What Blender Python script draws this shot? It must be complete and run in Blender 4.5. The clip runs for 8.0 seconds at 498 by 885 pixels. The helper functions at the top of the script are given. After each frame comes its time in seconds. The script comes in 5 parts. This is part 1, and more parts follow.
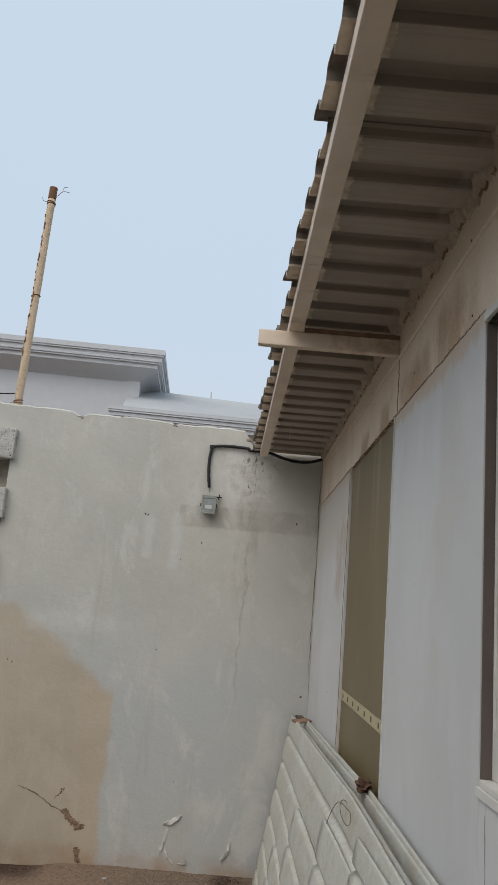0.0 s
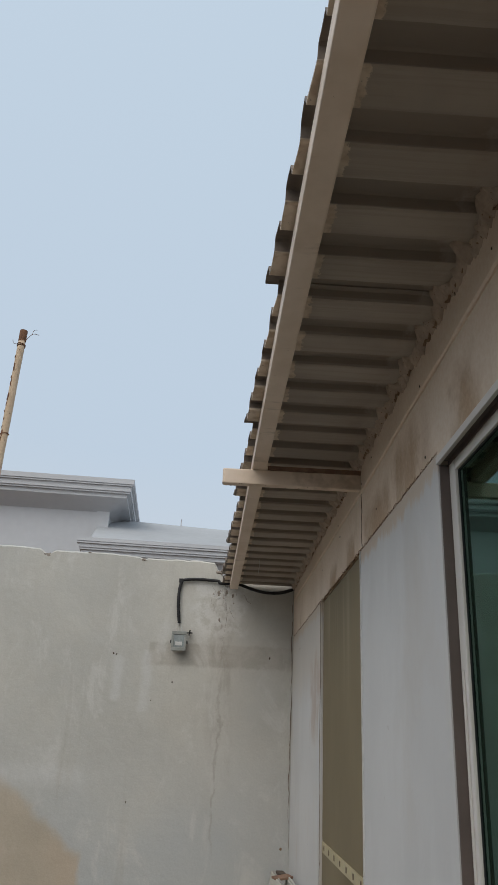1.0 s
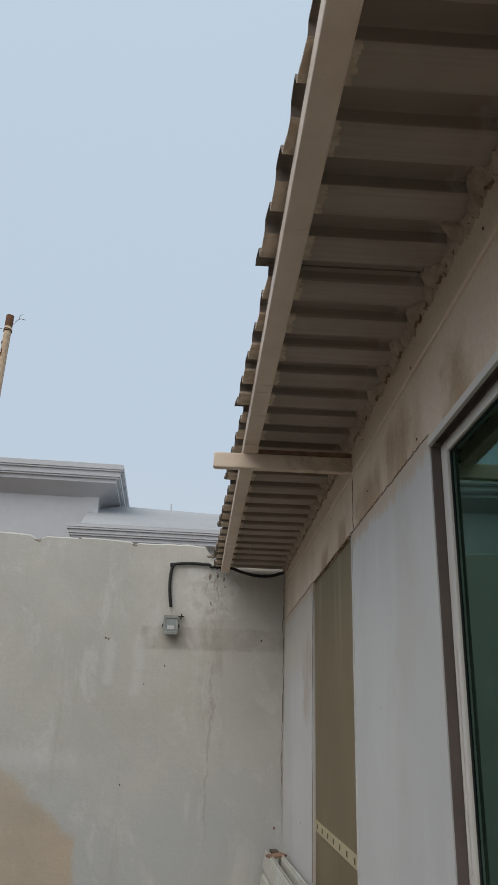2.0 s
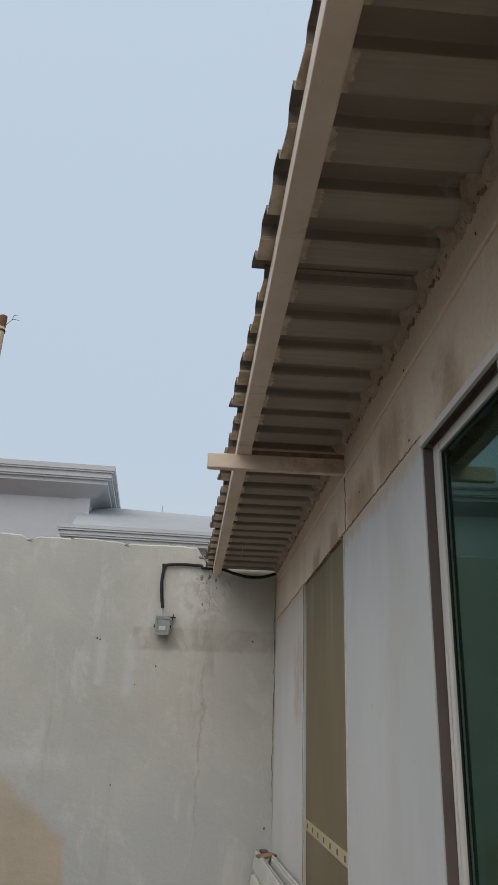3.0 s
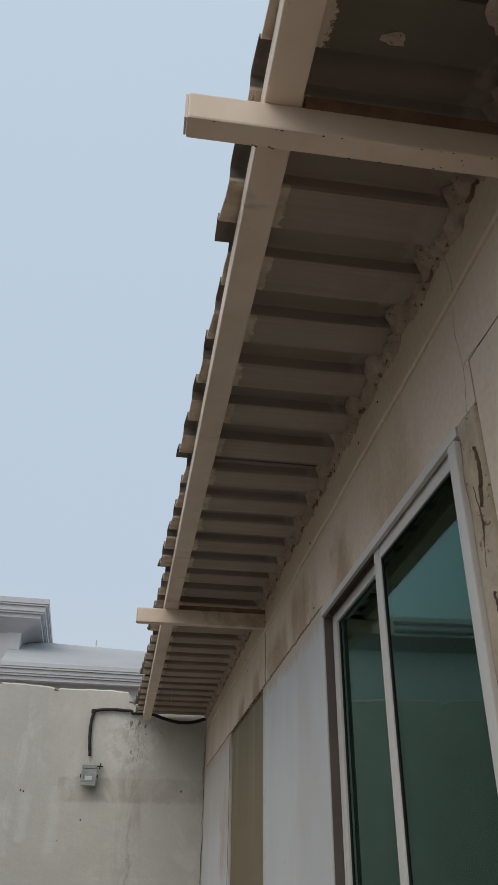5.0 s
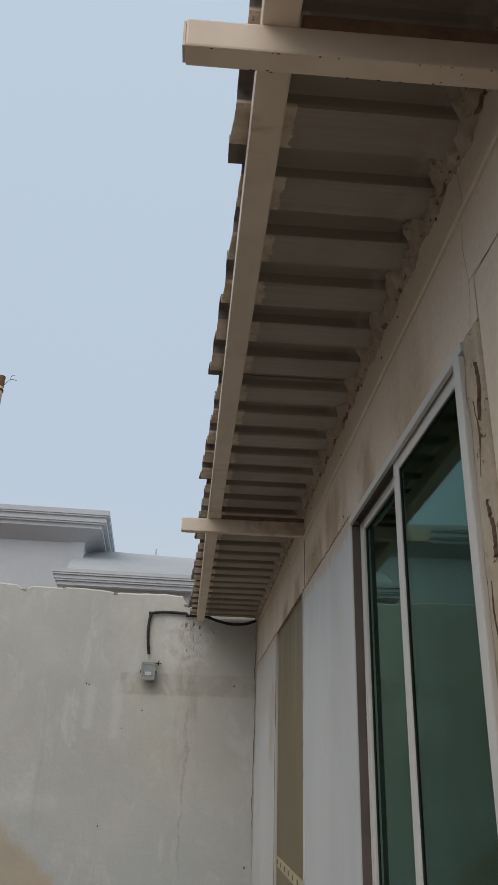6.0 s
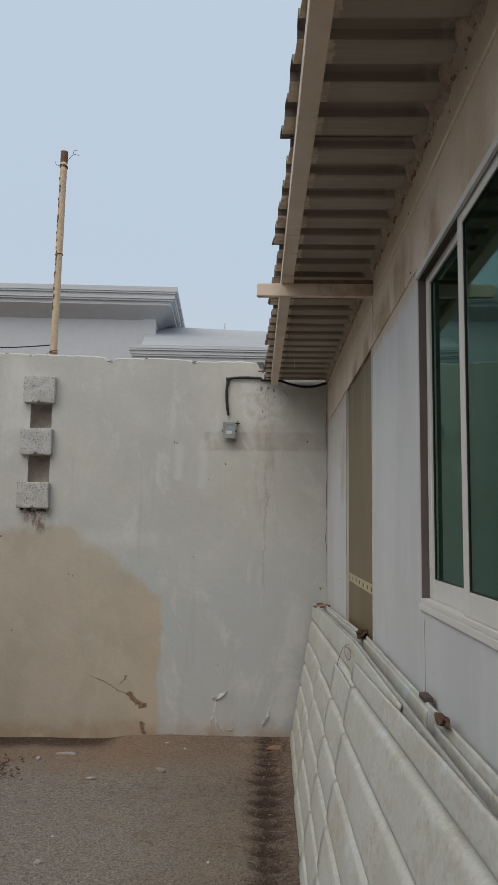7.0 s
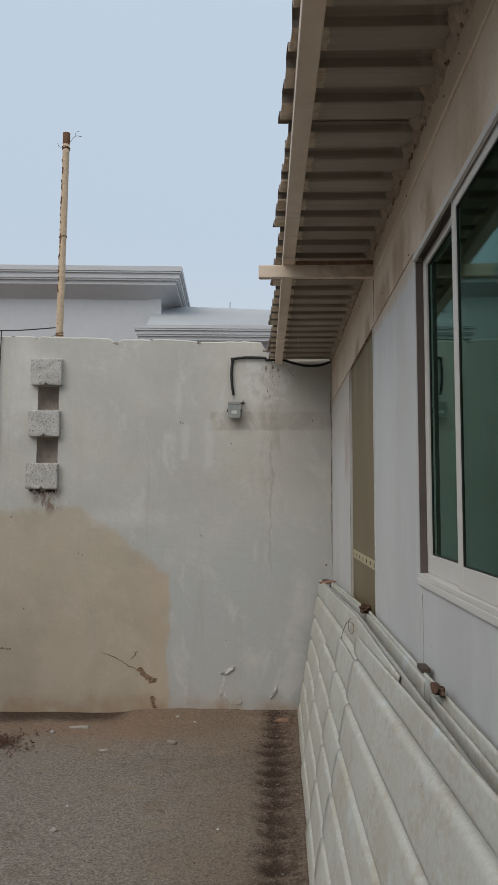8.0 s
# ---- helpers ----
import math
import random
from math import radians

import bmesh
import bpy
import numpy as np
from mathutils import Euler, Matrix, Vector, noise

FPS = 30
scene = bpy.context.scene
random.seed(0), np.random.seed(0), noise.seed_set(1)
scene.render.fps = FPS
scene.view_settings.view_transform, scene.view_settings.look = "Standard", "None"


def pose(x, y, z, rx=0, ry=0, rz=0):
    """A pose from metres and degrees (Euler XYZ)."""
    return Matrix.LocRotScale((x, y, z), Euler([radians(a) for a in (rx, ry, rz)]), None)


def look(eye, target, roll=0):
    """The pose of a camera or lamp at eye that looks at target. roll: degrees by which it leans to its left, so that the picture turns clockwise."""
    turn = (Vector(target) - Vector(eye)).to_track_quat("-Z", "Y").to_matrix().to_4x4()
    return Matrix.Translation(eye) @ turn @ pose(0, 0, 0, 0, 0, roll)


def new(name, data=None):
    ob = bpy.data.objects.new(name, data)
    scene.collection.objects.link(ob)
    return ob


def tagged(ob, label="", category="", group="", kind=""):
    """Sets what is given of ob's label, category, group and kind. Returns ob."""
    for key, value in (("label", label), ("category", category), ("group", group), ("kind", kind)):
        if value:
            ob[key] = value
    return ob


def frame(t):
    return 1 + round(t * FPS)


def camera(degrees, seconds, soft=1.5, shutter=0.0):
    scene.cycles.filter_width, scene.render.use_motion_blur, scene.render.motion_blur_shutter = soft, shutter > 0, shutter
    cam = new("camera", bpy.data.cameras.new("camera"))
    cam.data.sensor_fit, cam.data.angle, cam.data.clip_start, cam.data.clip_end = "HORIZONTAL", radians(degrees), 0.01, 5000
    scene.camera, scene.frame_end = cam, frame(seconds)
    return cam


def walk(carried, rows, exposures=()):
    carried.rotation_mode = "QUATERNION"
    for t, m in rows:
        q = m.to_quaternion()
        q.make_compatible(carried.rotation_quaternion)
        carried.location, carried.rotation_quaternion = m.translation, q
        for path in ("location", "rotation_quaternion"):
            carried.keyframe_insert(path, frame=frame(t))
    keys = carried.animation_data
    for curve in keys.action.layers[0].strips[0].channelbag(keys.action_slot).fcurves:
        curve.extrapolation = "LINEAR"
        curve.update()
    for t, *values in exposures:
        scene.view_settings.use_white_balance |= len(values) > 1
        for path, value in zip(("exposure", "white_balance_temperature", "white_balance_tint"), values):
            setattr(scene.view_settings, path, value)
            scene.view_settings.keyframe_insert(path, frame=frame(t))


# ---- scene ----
cam = camera(37.1, 8.0, soft=0.8)
PATH = [
    (0, (-0.017, -0.073, 1.651), (-0.021, 1.88, 2.079), 4.9),
    (0.5, (-0.002, -0.121, 1.698), (0.019, 1.747, 2.412), 3.0),
    (1, (0.001, -0.119, 1.697), (0.051, 1.735, 2.445), 2.7),
    (1.5, (-0.007, -0.113, 1.694), (0.064, 1.757, 2.401), 2.1),
    (1.7, (-0.006, -0.111, 1.698), (0.071, 1.759, 2.406), 1.9),
    (2.8, (-0.013, -0.129, 1.687), (0.085, 1.737, 2.4), 1.9),
    (3, (-0.016, -0.132, 1.683), (0.09, 1.732, 2.399), 1.9),
    (3.5, (-0.002, -0.171, 1.698), (0.129, 1.648, 2.519), 1.7),
    (4, (0.038, -0.252, 1.712), (0.193, 1.41, 2.815), 1.6),
    (4.5, (0.02, -0.351, 1.698), (0.229, 1.301, 2.806), 0.9),
    (4.7, (0.007, -0.389, 1.698), (0.244, 1.282, 2.772), 0.5),
    (5.8, (0.070, -0.484, 1.677), (0.267, 1.298, 2.563), 0.6),
    (6, (0.079, -0.506, 1.671), (0.185, 1.32, 2.482), 1.7),
    (6.5, (0.065, -0.616, 1.627), (0.018, 1.296, 2.21), 2.4),
    (7, (0.037, -0.739, 1.551), (-0.014, 1.247, 1.779), 0.8),
    (7.5, (0.052, -0.801, 1.556), (-0.001, 1.195, 1.669), 0.2),
    (8, (0.056, -0.799, 1.555), (-0.015, 1.192, 1.724), 0.2),
]
walk(cam, [(t, look(eye, target, roll)) for t, eye, target, roll in PATH],
     exposures=((0.0, 0.14), (0.5, 0.05), (1.0, 0.0), (4.5, -0.05), (6.5, -0.08), (7.2, -0.02), (8.0, 0.0)))

# ---------------------------------------------------------------- world and light
world = bpy.data.worlds.new("overcast")
scene.world = world
world.use_nodes = True
wt = world.node_tree
wt.nodes.clear()
w_out = wt.nodes.new("ShaderNodeOutputWorld")
w_sky = wt.nodes.new("ShaderNodeTexSky")
w_sky.sky_type, w_sky.sun_disc = "NISHITA", False
w_sky.sun_elevation, w_sky.sun_rotation = radians(50), radians(215)
w_sky.air_density, w_sky.dust_density, w_sky.ozone_density = 1.5, 6.0, 2.0
w_bg1 = wt.nodes.new("ShaderNodeBackground")
w_bg1.inputs["Strength"].default_value = 0.025
w_co = wt.nodes.new("ShaderNodeTexCoord")
w_no = wt.nodes.new("ShaderNodeTexNoise")
w_no.inputs["Scale"].default_value, w_no.inputs["Detail"].default_value = 1.6, 4
w_sep = wt.nodes.new("ShaderNodeSeparateXYZ")
w_add = wt.nodes.new("ShaderNodeMath")
w_add.operation = "MULTIPLY_ADD"
w_add.inputs[1].default_value = 0.16
w_ramp = wt.nodes.new("ShaderNodeValToRGB")
w_ramp.color_ramp.elements[0].position, w_ramp.color_ramp.elements[0].color = 0.10, (0.57, 0.592, 0.63, 1)
w_ramp.color_ramp.elements[1].position, w_ramp.color_ramp.elements[1].color = 1.0, (0.535, 0.64, 0.735, 1)
w_mid = w_ramp.color_ramp.elements.new(0.45)
w_mid.color = (0.50, 0.59, 0.69, 1)
w_bg2 = wt.nodes.new("ShaderNodeBackground")
w_bg2.inputs["Strength"].default_value = 0.95
w_sum = wt.nodes.new("ShaderNodeAddShader")
for a, b in ((w_sky.outputs[0], w_bg1.inputs["Color"]), (w_co.outputs["Generated"], w_no.inputs["Vector"]), (w_co.outputs["Generated"], w_sep.inputs[0]),
             (w_no.outputs[0], w_add.inputs[0]), (w_sep.outputs["Z"], w_add.inputs[2]), (w_add.outputs[0], w_ramp.inputs[0]),
             (w_ramp.outputs[0], w_bg2.inputs["Color"]), (w_bg1.outputs[0], w_sum.inputs[0]), (w_bg2.outputs[0], w_sum.inputs[1]), (w_sum.outputs[0], w_out.inputs[0])):
    wt.links.new(a, b)
sun = new("sun", bpy.data.lights.new("sun", "SUN"))
sun.data.energy, sun.data.angle, sun.data.color = 1.35, radians(60), (1.0, 0.93, 0.84)
sun.matrix_world = look((-3, -4.5, 6.5), (0, 0, 0))


# ---------------------------------------------------------------- materials
class Nodes:
    """A material under construction: small helpers that return sockets."""

    def __init__(self, name):
        self.m = bpy.data.materials.new(name)
        self.m.use_nodes = True
        self.t = self.m.node_tree
        self.t.nodes.clear()
        self.out = self.t.nodes.new("ShaderNodeOutputMaterial")
        self.co = self.t.nodes.new("ShaderNodeTexCoord").outputs["Object"]

    def put(self, socket, value):
        if isinstance(value, bpy.types.NodeSocket):
            self.t.links.new(value, socket)
        elif isinstance(value, tuple) and len(value) == 3 and socket.type == "RGBA":
            socket.default_value = (*value, 1)
        else:
            socket.default_value = value

    def noise(self, scale, detail=4, rough=0.55, stretch=None, distort=0.0):
        n = self.t.nodes.new("ShaderNodeTexNoise")
        v = self.co
        if stretch:
            mp = self.t.nodes.new("ShaderNodeMapping")
            mp.inputs["Scale"].default_value = stretch
            self.put(mp.inputs["Vector"], v)
            v = mp.outputs[0]
        self.put(n.inputs["Vector"], v)
        for k, val in (("Scale", scale), ("Detail", detail), ("Roughness", rough), ("Distortion", distort)):
            n.inputs[k].default_value = val
        return n.outputs[0]

    def voronoi(self, scale, what="Distance"):
        n = self.t.nodes.new("ShaderNodeTexVoronoi")
        self.put(n.inputs["Vector"], self.co)
        n.inputs["Scale"].default_value = scale
        return n.outputs[what]

    def xyz(self):
        s = self.t.nodes.new("ShaderNodeSeparateXYZ")
        self.put(s.inputs[0], self.co)
        return s.outputs

    def math(self, op, a, b=0.0, c=0.0):
        n = self.t.nodes.new("ShaderNodeMath")
        n.operation = op
        for s, v in zip(n.inputs, (a, b, c)):
            self.put(s, v)
        return n.outputs[0]

    def ramp(self, v, lo, hi, a=0.0, b=1.0):
        n = self.t.nodes.new("ShaderNodeMapRange")
        n.interpolation_type = "SMOOTHSTEP"
        for s, val in zip(n.inputs[:5], (v, lo, hi, a, b)):
            self.put(s, val)
        return n.outputs[0]

    def mul(self, *vs):
        r = vs[0]
        for v in vs[1:]:
            r = self.math("MULTIPLY", r, v)
        return r

    def mix(self, f, a, b, how="MIX"):
        n = self.t.nodes.new("ShaderNodeMix")
        n.data_type, n.blend_type = "RGBA", how
        self.put(n.inputs[0], f)
        self.put(n.inputs[6], a)
        self.put(n.inputs[7], b)
        return n.outputs[2]

    def bump(self, h, strength, distance=0.01):
        n = self.t.nodes.new("ShaderNodeBump")
        self.put(n.inputs["Height"], h)
        n.inputs["Strength"].default_value, n.inputs["Distance"].default_value = strength, distance
        return n.outputs[0]

    def box(self, x, z, x0, x1, z0, z1, soft):
        """1 inside a rectangle of the wall, with soft borders."""
        return self.mul(self.ramp(x, x0 - soft, x0 + soft), self.ramp(x, x1 - soft, x1 + soft, 1, 0),
                        self.ramp(z, z0 - soft, z0 + soft), self.ramp(z, z1 - soft, z1 + soft, 1, 0))

    def done(self, color, rough=0.8, normal=None, metal=0.0, spec=0.3):
        b = self.t.nodes.new("ShaderNodeBsdfPrincipled")
        self.put(b.inputs["Base Color"], color)
        self.put(b.inputs["Roughness"], rough)
        self.put(b.inputs["Metallic"], metal)
        self.put(b.inputs["Specular IOR Level"], spec)
        if normal is not None:
            self.put(b.inputs["Normal"], normal)
        self.put(self.out.inputs[0], b.outputs[0])
        return self.m


def surface(name, a, b, big=3.0, fine=60.0, rough=0.75, bump=0.25, metal=0.0, spots=None, amount=0.0, spec=0.3, stretch=None, grit=0.4):
    """A plain worn surface: two tones, grain, optional spots of dirt or rust."""
    n = Nodes(name)
    large = n.ramp(n.noise(big, 5, 0.6, stretch), 0.3, 0.7)
    grain = n.noise(fine, 4, 0.6, stretch)
    col = n.mix(large, a, b)
    col = n.mix(grit, col, n.mix(n.ramp(grain, 0.25, 0.75), (0.35, 0.35, 0.35), (0.65, 0.65, 0.65)), "OVERLAY")
    if spots:
        m = n.ramp(n.noise(big * 6, 6, 0.7), 0.72 - amount, 0.76 - amount)
        col = n.mix(m, col, spots)
    return n.done(col, n.ramp(grain, 0.2, 0.8, rough - 0.1, min(1, rough + 0.1)), n.bump(grain, bump, 0.004), metal, spec)


def end_wall_material():
    n = Nodes("old_painted_plaster")
    wob = n.noise(2.2, 4, 0.6)
    wob2 = n.noise(9.0, 4, 0.6)
    x0, _, z0 = n.xyz()
    x = n.math("ADD", x0, n.math("ADD", n.math("MULTIPLY_ADD", wob, 0.5, -0.25), n.math("MULTIPLY_ADD", wob2, 0.08, -0.04)))
    z = n.math("ADD", z0, n.math("ADD", n.math("MULTIPLY_ADD", n.noise(1.7, 4, 0.6), 0.5, -0.25), n.math("MULTIPLY_ADD", wob2, 0.06, -0.03)))
    cloud = n.ramp(n.noise(1.1, 5, 0.6), 0.3, 0.7)
    col = n.mix(cloud, (0.555, 0.538, 0.487), (0.465, 0.458, 0.425))
    trowel = n.ramp(n.noise(2.8, 7, 0.75, (1, 1, 0.7), 0.9), 0.40, 0.62)
    col = n.mix(n.math("MULTIPLY", trowel, 0.30), col, (0.43, 0.41, 0.365))
    # cooler whitish lower coat
    cool = n.math("MULTIPLY", n.ramp(z, 0.9, 1.9, 1, 0), n.ramp(n.noise(1.6, 4), 0.25, 0.6, 0.55, 1.0))
    col = n.mix(cool, col, (0.445, 0.46, 0.458))
    # tan repaint, lower part, with a brushed border
    zt = n.math("ADD", z0, n.math("MULTIPLY_ADD", n.noise(3.2, 5, 0.6), 0.24, -0.12))
    tan = n.mul(n.ramp(n.math("ADD", x0, n.math("MULTIPLY_ADD", n.noise(4.0, 5, 0.65, (1, 1, 0.5)), 0.16, -0.08)), -0.79, -0.745, 1, 0),
                n.ramp(n.math("SUBTRACT", zt, n.ramp(x0, -1.60, -0.70, 1.54, 1.05)), -0.06, 0.03, 1, 0))
    tan = n.math("MULTIPLY", tan, n.ramp(n.noise(5.0, 5, 0.65), 0.15, 0.4, 0.75, 1.0))
    col = n.mix(tan, col, n.mix(n.ramp(n.noise(2.5, 4), 0.35, 0.65), (0.415, 0.366, 0.292), (0.465, 0.408, 0.33)))
    blush = n.mul(tan, n.ramp(n.math("ADD", x0, n.math("MULTIPLY_ADD", wob, 0.3, -0.15)), -1.05, -0.80), n.ramp(n.noise(3, 5), 0.3, 0.6, 0.3, 0.9))
    col = n.mix(n.math("MULTIPLY", blush, 0.5), col, (0.49, 0.395, 0.30))
    faded = n.mul(tan, n.ramp(n.noise(3.7, 6, 0.72, (1, 1, 0.6), 0.6), 0.50, 0.68))
    col = n.mix(n.math("MULTIPLY", faded, 0.35), col, (0.53, 0.475, 0.40))
    # grey cement band beside the lamp
    band = n.box(n.math("MULTIPLY_ADD", wob2, 0.1, x0), n.math("MULTIPLY_ADD", n.noise(14, 3), 0.05, z0), -0.42, 0.6, 2.17, 2.315, 0.012)
    col = n.mix(n.math("MULTIPLY", band, 0.75), col, n.mix(n.ramp(wob2, 0.35, 0.65), (0.38, 0.355, 0.31), (0.46, 0.43, 0.385)))
    smear = n.ramp(n.noise(3.4, 6, 0.7, (1, 1, 0.55), 0.6), 0.52, 0.66)
    col = n.mix(n.math("MULTIPLY", smear, n.ramp(tan, 0.1, 0.7, 0.55, 0.06)), col, (0.60, 0.59, 0.56))
    # brush strokes of lighter filler
    s1 = n.box(n.math("MULTIPLY_ADD", wob2, 0.05, x0), n.math("MULTIPLY_ADD", wob2, 0.12, z0), -0.66, -0.60, 1.98, 2.24, 0.02)
    s2 = n.box(n.math("MULTIPLY_ADD", wob2, 0.05, x0), n.math("MULTIPLY_ADD", wob2, 0.12, z0), -0.47, -0.41, 1.92, 2.28, 0.02)
    s3 = n.box(n.math("MULTIPLY_ADD", wob2, 0.1, x0), n.math("MULTIPLY_ADD", wob2, 0.1, z0), -1.35, -0.75, 1.45, 1.56, 0.05)
    col = n.mix(n.math("MULTIPLY", n.math("ADD", n.math("ADD", s1, s2), s3), 0.5), col, (0.58, 0.58, 0.565))
    # rain streaks and the dark seam below the awning's edge
    streak = n.ramp(n.noise(5.5, 5, 0.65, (1, 1, 0.1)), 0.56, 0.78)
    col = n.mix(n.math("MULTIPLY", streak, 0.40), col, (0.36, 0.335, 0.29))
    drip = n.mul(n.ramp(n.math("ABSOLUTE", n.math("ADD", x, -0.02)), 0.0, 0.13, 1, 0), n.ramp(n.noise(11, 5, 0.7, (1, 1, 0.25)), 0.4, 0.62), n.ramp(z0, 1.0, 2.1))
    col = n.mix(n.math("MULTIPLY", drip, 0.55), col, (0.33, 0.30, 0.26))
    # a thin weathered seam that wanders down from the beam's end
    xc = n.math("ADD", x0, n.math("MULTIPLY_ADD", n.noise(3.0, 5, 0.7, (1, 1, 0.9)), 0.16, -0.10))
    seam = n.mul(n.ramp(n.math("ABSOLUTE", xc), 0.002, 0.013, 1, 0), n.ramp(z0, 0.95, 1.25), n.ramp(n.noise(16, 4, 0.7, (1, 1, 0.5)), 0.38, 0.52))
    col = n.mix(n.math("MULTIPLY", seam, 0.42), col, (0.32, 0.285, 0.245))
    rim = n.mul(n.ramp(n.math("ABSOLUTE", n.math("ADD", xc, 0.03)), 0.004, 0.03, 1, 0), n.ramp(z0, 0.95, 1.25), n.ramp(n.noise(8, 4, 0.7, (1, 1, 0.4)), 0.42, 0.58))
    col = n.mix(n.math("MULTIPLY", rim, 0.35), col, (0.60, 0.585, 0.55))
    # white peeling coat round the cable's corner
    peel = n.mul(n.box(n.math("MULTIPLY_ADD", wob2, 0.25, x0), n.math("MULTIPLY_ADD", n.noise(6, 5, 0.7), 0.3, z0), -0.06, 0.30, 2.50, 2.86, 0.05), n.ramp(n.noise(13, 6, 0.75), 0.40, 0.56))
    col = n.mix(n.math("MULTIPLY", peel, 0.65), col, (0.66, 0.65, 0.625))
    # rust runs under the block ends
    runs = n.mul(n.box(x0, n.math("MULTIPLY_ADD", n.noise(12, 4), 0.2, z0), -1.86, -1.64, 1.62, 1.80, 0.05), n.ramp(n.noise(14, 5, 0.7, (1, 1, 0.4)), 0.4, 0.6))
    col = n.mix(n.math("MULTIPLY", runs, 0.8), col, (0.15, 0.08, 0.05))
    # reddish damp foot and small pits
    foot = n.math("MULTIPLY", n.ramp(n.math("MULTIPLY_ADD", wob2, 0.20, z0), 0.07, 0.26, 1, 0), n.ramp(n.noise(4, 5), 0.3, 0.6))
    col = n.mix(n.math("MULTIPLY", foot, 0.85), col, (0.37, 0.265, 0.185))
    pits = n.ramp(n.noise(26, 3, 0.5), 0.775, 0.80)
    col = n.mix(n.math("MULTIPLY", pits, 0.6), col, (0.22, 0.19, 0.16))
    grain = n.noise(90, 5, 0.65)
    col = n.mix(0.14, col, n.mix(n.ramp(grain, 0.25, 0.75), (0.38, 0.38, 0.38), (0.62, 0.62, 0.62)), "OVERLAY")
    h = n.math("ADD", n.math("MULTIPLY", grain, 0.16), n.math("ADD", n.math("MULTIPLY", n.noise(7, 6, 0.65), 1.6), n.math("MULTIPLY", pits, -0.8)))
    return n.done(col, 0.9, n.bump(h, 0.5, 0.007), 0, 0.15)


def house_upper_material():
    n = Nodes("stained_beige_render")
    x, y, z = n.xyz()
    col = n.mix(n.ramp(n.noise(1.6, 5), 0.3, 0.7), (0.755, 0.64, 0.53), (0.675, 0.555, 0.44))
    rust = n.mul(n.ramp(n.noise(2.6, 5, 0.6, (1, 1, 0.45)), 0.5, 0.74), n.ramp(z, 2.34, 2.62, 1, 0.15))
    for y0, y1, z1 in ((1.72, 1.98, 2.52), (2.05, 2.42, 2.47), (2.62, 2.85, 2.46), (3.1, 3.3, 2.44), (1.25, 1.36, 2.5)):
        blot = n.box(n.math("ADD", y, n.math("MULTIPLY_ADD", n.noise(6, 4), 0.3, -0.15)), n.math("ADD", z, n.math("MULTIPLY_ADD", n.noise(8, 4), 0.12, -0.06)), y0, y1, 2.2, z1, 0.05)
        rust = n.math("MAXIMUM", rust, n.math("MULTIPLY", blot, n.ramp(n.noise(5, 5, 0.65, (1, 1, 0.4)), 0.3, 0.6, 0.45, 1.1)))
    col = n.mix(n.math("MULTIPLY", rust, 0.72), col, (0.40, 0.27, 0.165))
    grain = n.noise(70, 5, 0.65)
    col = n.mix(0.4, col, n.mix(n.ramp(grain, 0.25, 0.75), (0.38, 0.38, 0.38), (0.62, 0.62, 0.62)), "OVERLAY")
    return n.done(col, 0.85, n.bump(n.math("ADD", n.noise(8, 4), n.math("MULTIPLY", grain, 0.4)), 0.3, 0.005), 0, 0.2)


def house_panel_material():
    n = Nodes("white_wall_panel")
    col = n.mix(n.ramp(n.noise(1.3, 5), 0.3, 0.7), (0.61, 0.607, 0.60), (0.55, 0.546, 0.54))
    x, y, z = n.xyz()
    trowel = n.ramp(n.noise(3.5, 6, 0.7, (1, 1, 0.4), 0.5), 0.5, 0.68)
    col = n.mix(n.math("MULTIPLY", trowel, 0.35), col, (0.66, 0.66, 0.655))
    dirt = n.mul(n.ramp(n.noise(2.4, 5, 0.65, (1, 1, 0.5)), 0.52, 0.76), n.ramp(y, 3.4, 3.7, 0.35, 1.0))
    col = n.mix(n.math("MULTIPLY", dirt, 0.6), col, (0.47, 0.39, 0.29))
    # beige paint and rust that ran down over the joint
    zr = n.math("ADD", z, n.math("MULTIPLY_ADD", n.noise(7, 6, 0.72, (1, 1, 0.35)), 0.22, -0.11))
    over = n.ramp(zr, 2.30, 2.34)
    col = n.mix(n.math("MULTIPLY", over, 0.85), col, (0.55, 0.45, 0.35))
    far = n.mul(n.ramp(y, 3.55, 3.62), n.ramp(zr, 1.88, 2.12), n.ramp(n.noise(3.2, 5, 0.65, (1, 1, 0.45)), 0.25, 0.5, 0.5, 1.0))
    col = n.mix(n.math("MULTIPLY", far, 0.5), col, (0.56, 0.48, 0.39))
    blot = n.mul(n.box(n.math("MULTIPLY_ADD", n.noise(9, 4), 0.25, y), n.math("MULTIPLY_ADD", n.noise(6, 5, 0.7), 0.3, z), 3.78, 4.12, 1.88, 2.26, 0.06), n.ramp(n.noise(11, 5, 0.7, (1, 1, 0.4)), 0.35, 0.6))
    col = n.mix(n.math("MULTIPLY", blot, 0.5), col, (0.40, 0.26, 0.17))
    marks = n.ramp(n.noise(17, 4, 0.6), 0.72, 0.76)
    col = n.mix(n.math("MULTIPLY", marks, 0.35), col, (0.36, 0.33, 0.30))
    grain = n.noise(45, 5, 0.6)
    return n.done(col, 0.62, n.bump(n.math("ADD", n.noise(5, 4), n.math("MULTIPLY", grain, 0.3)), 0.25, 0.005), 0, 0.35)


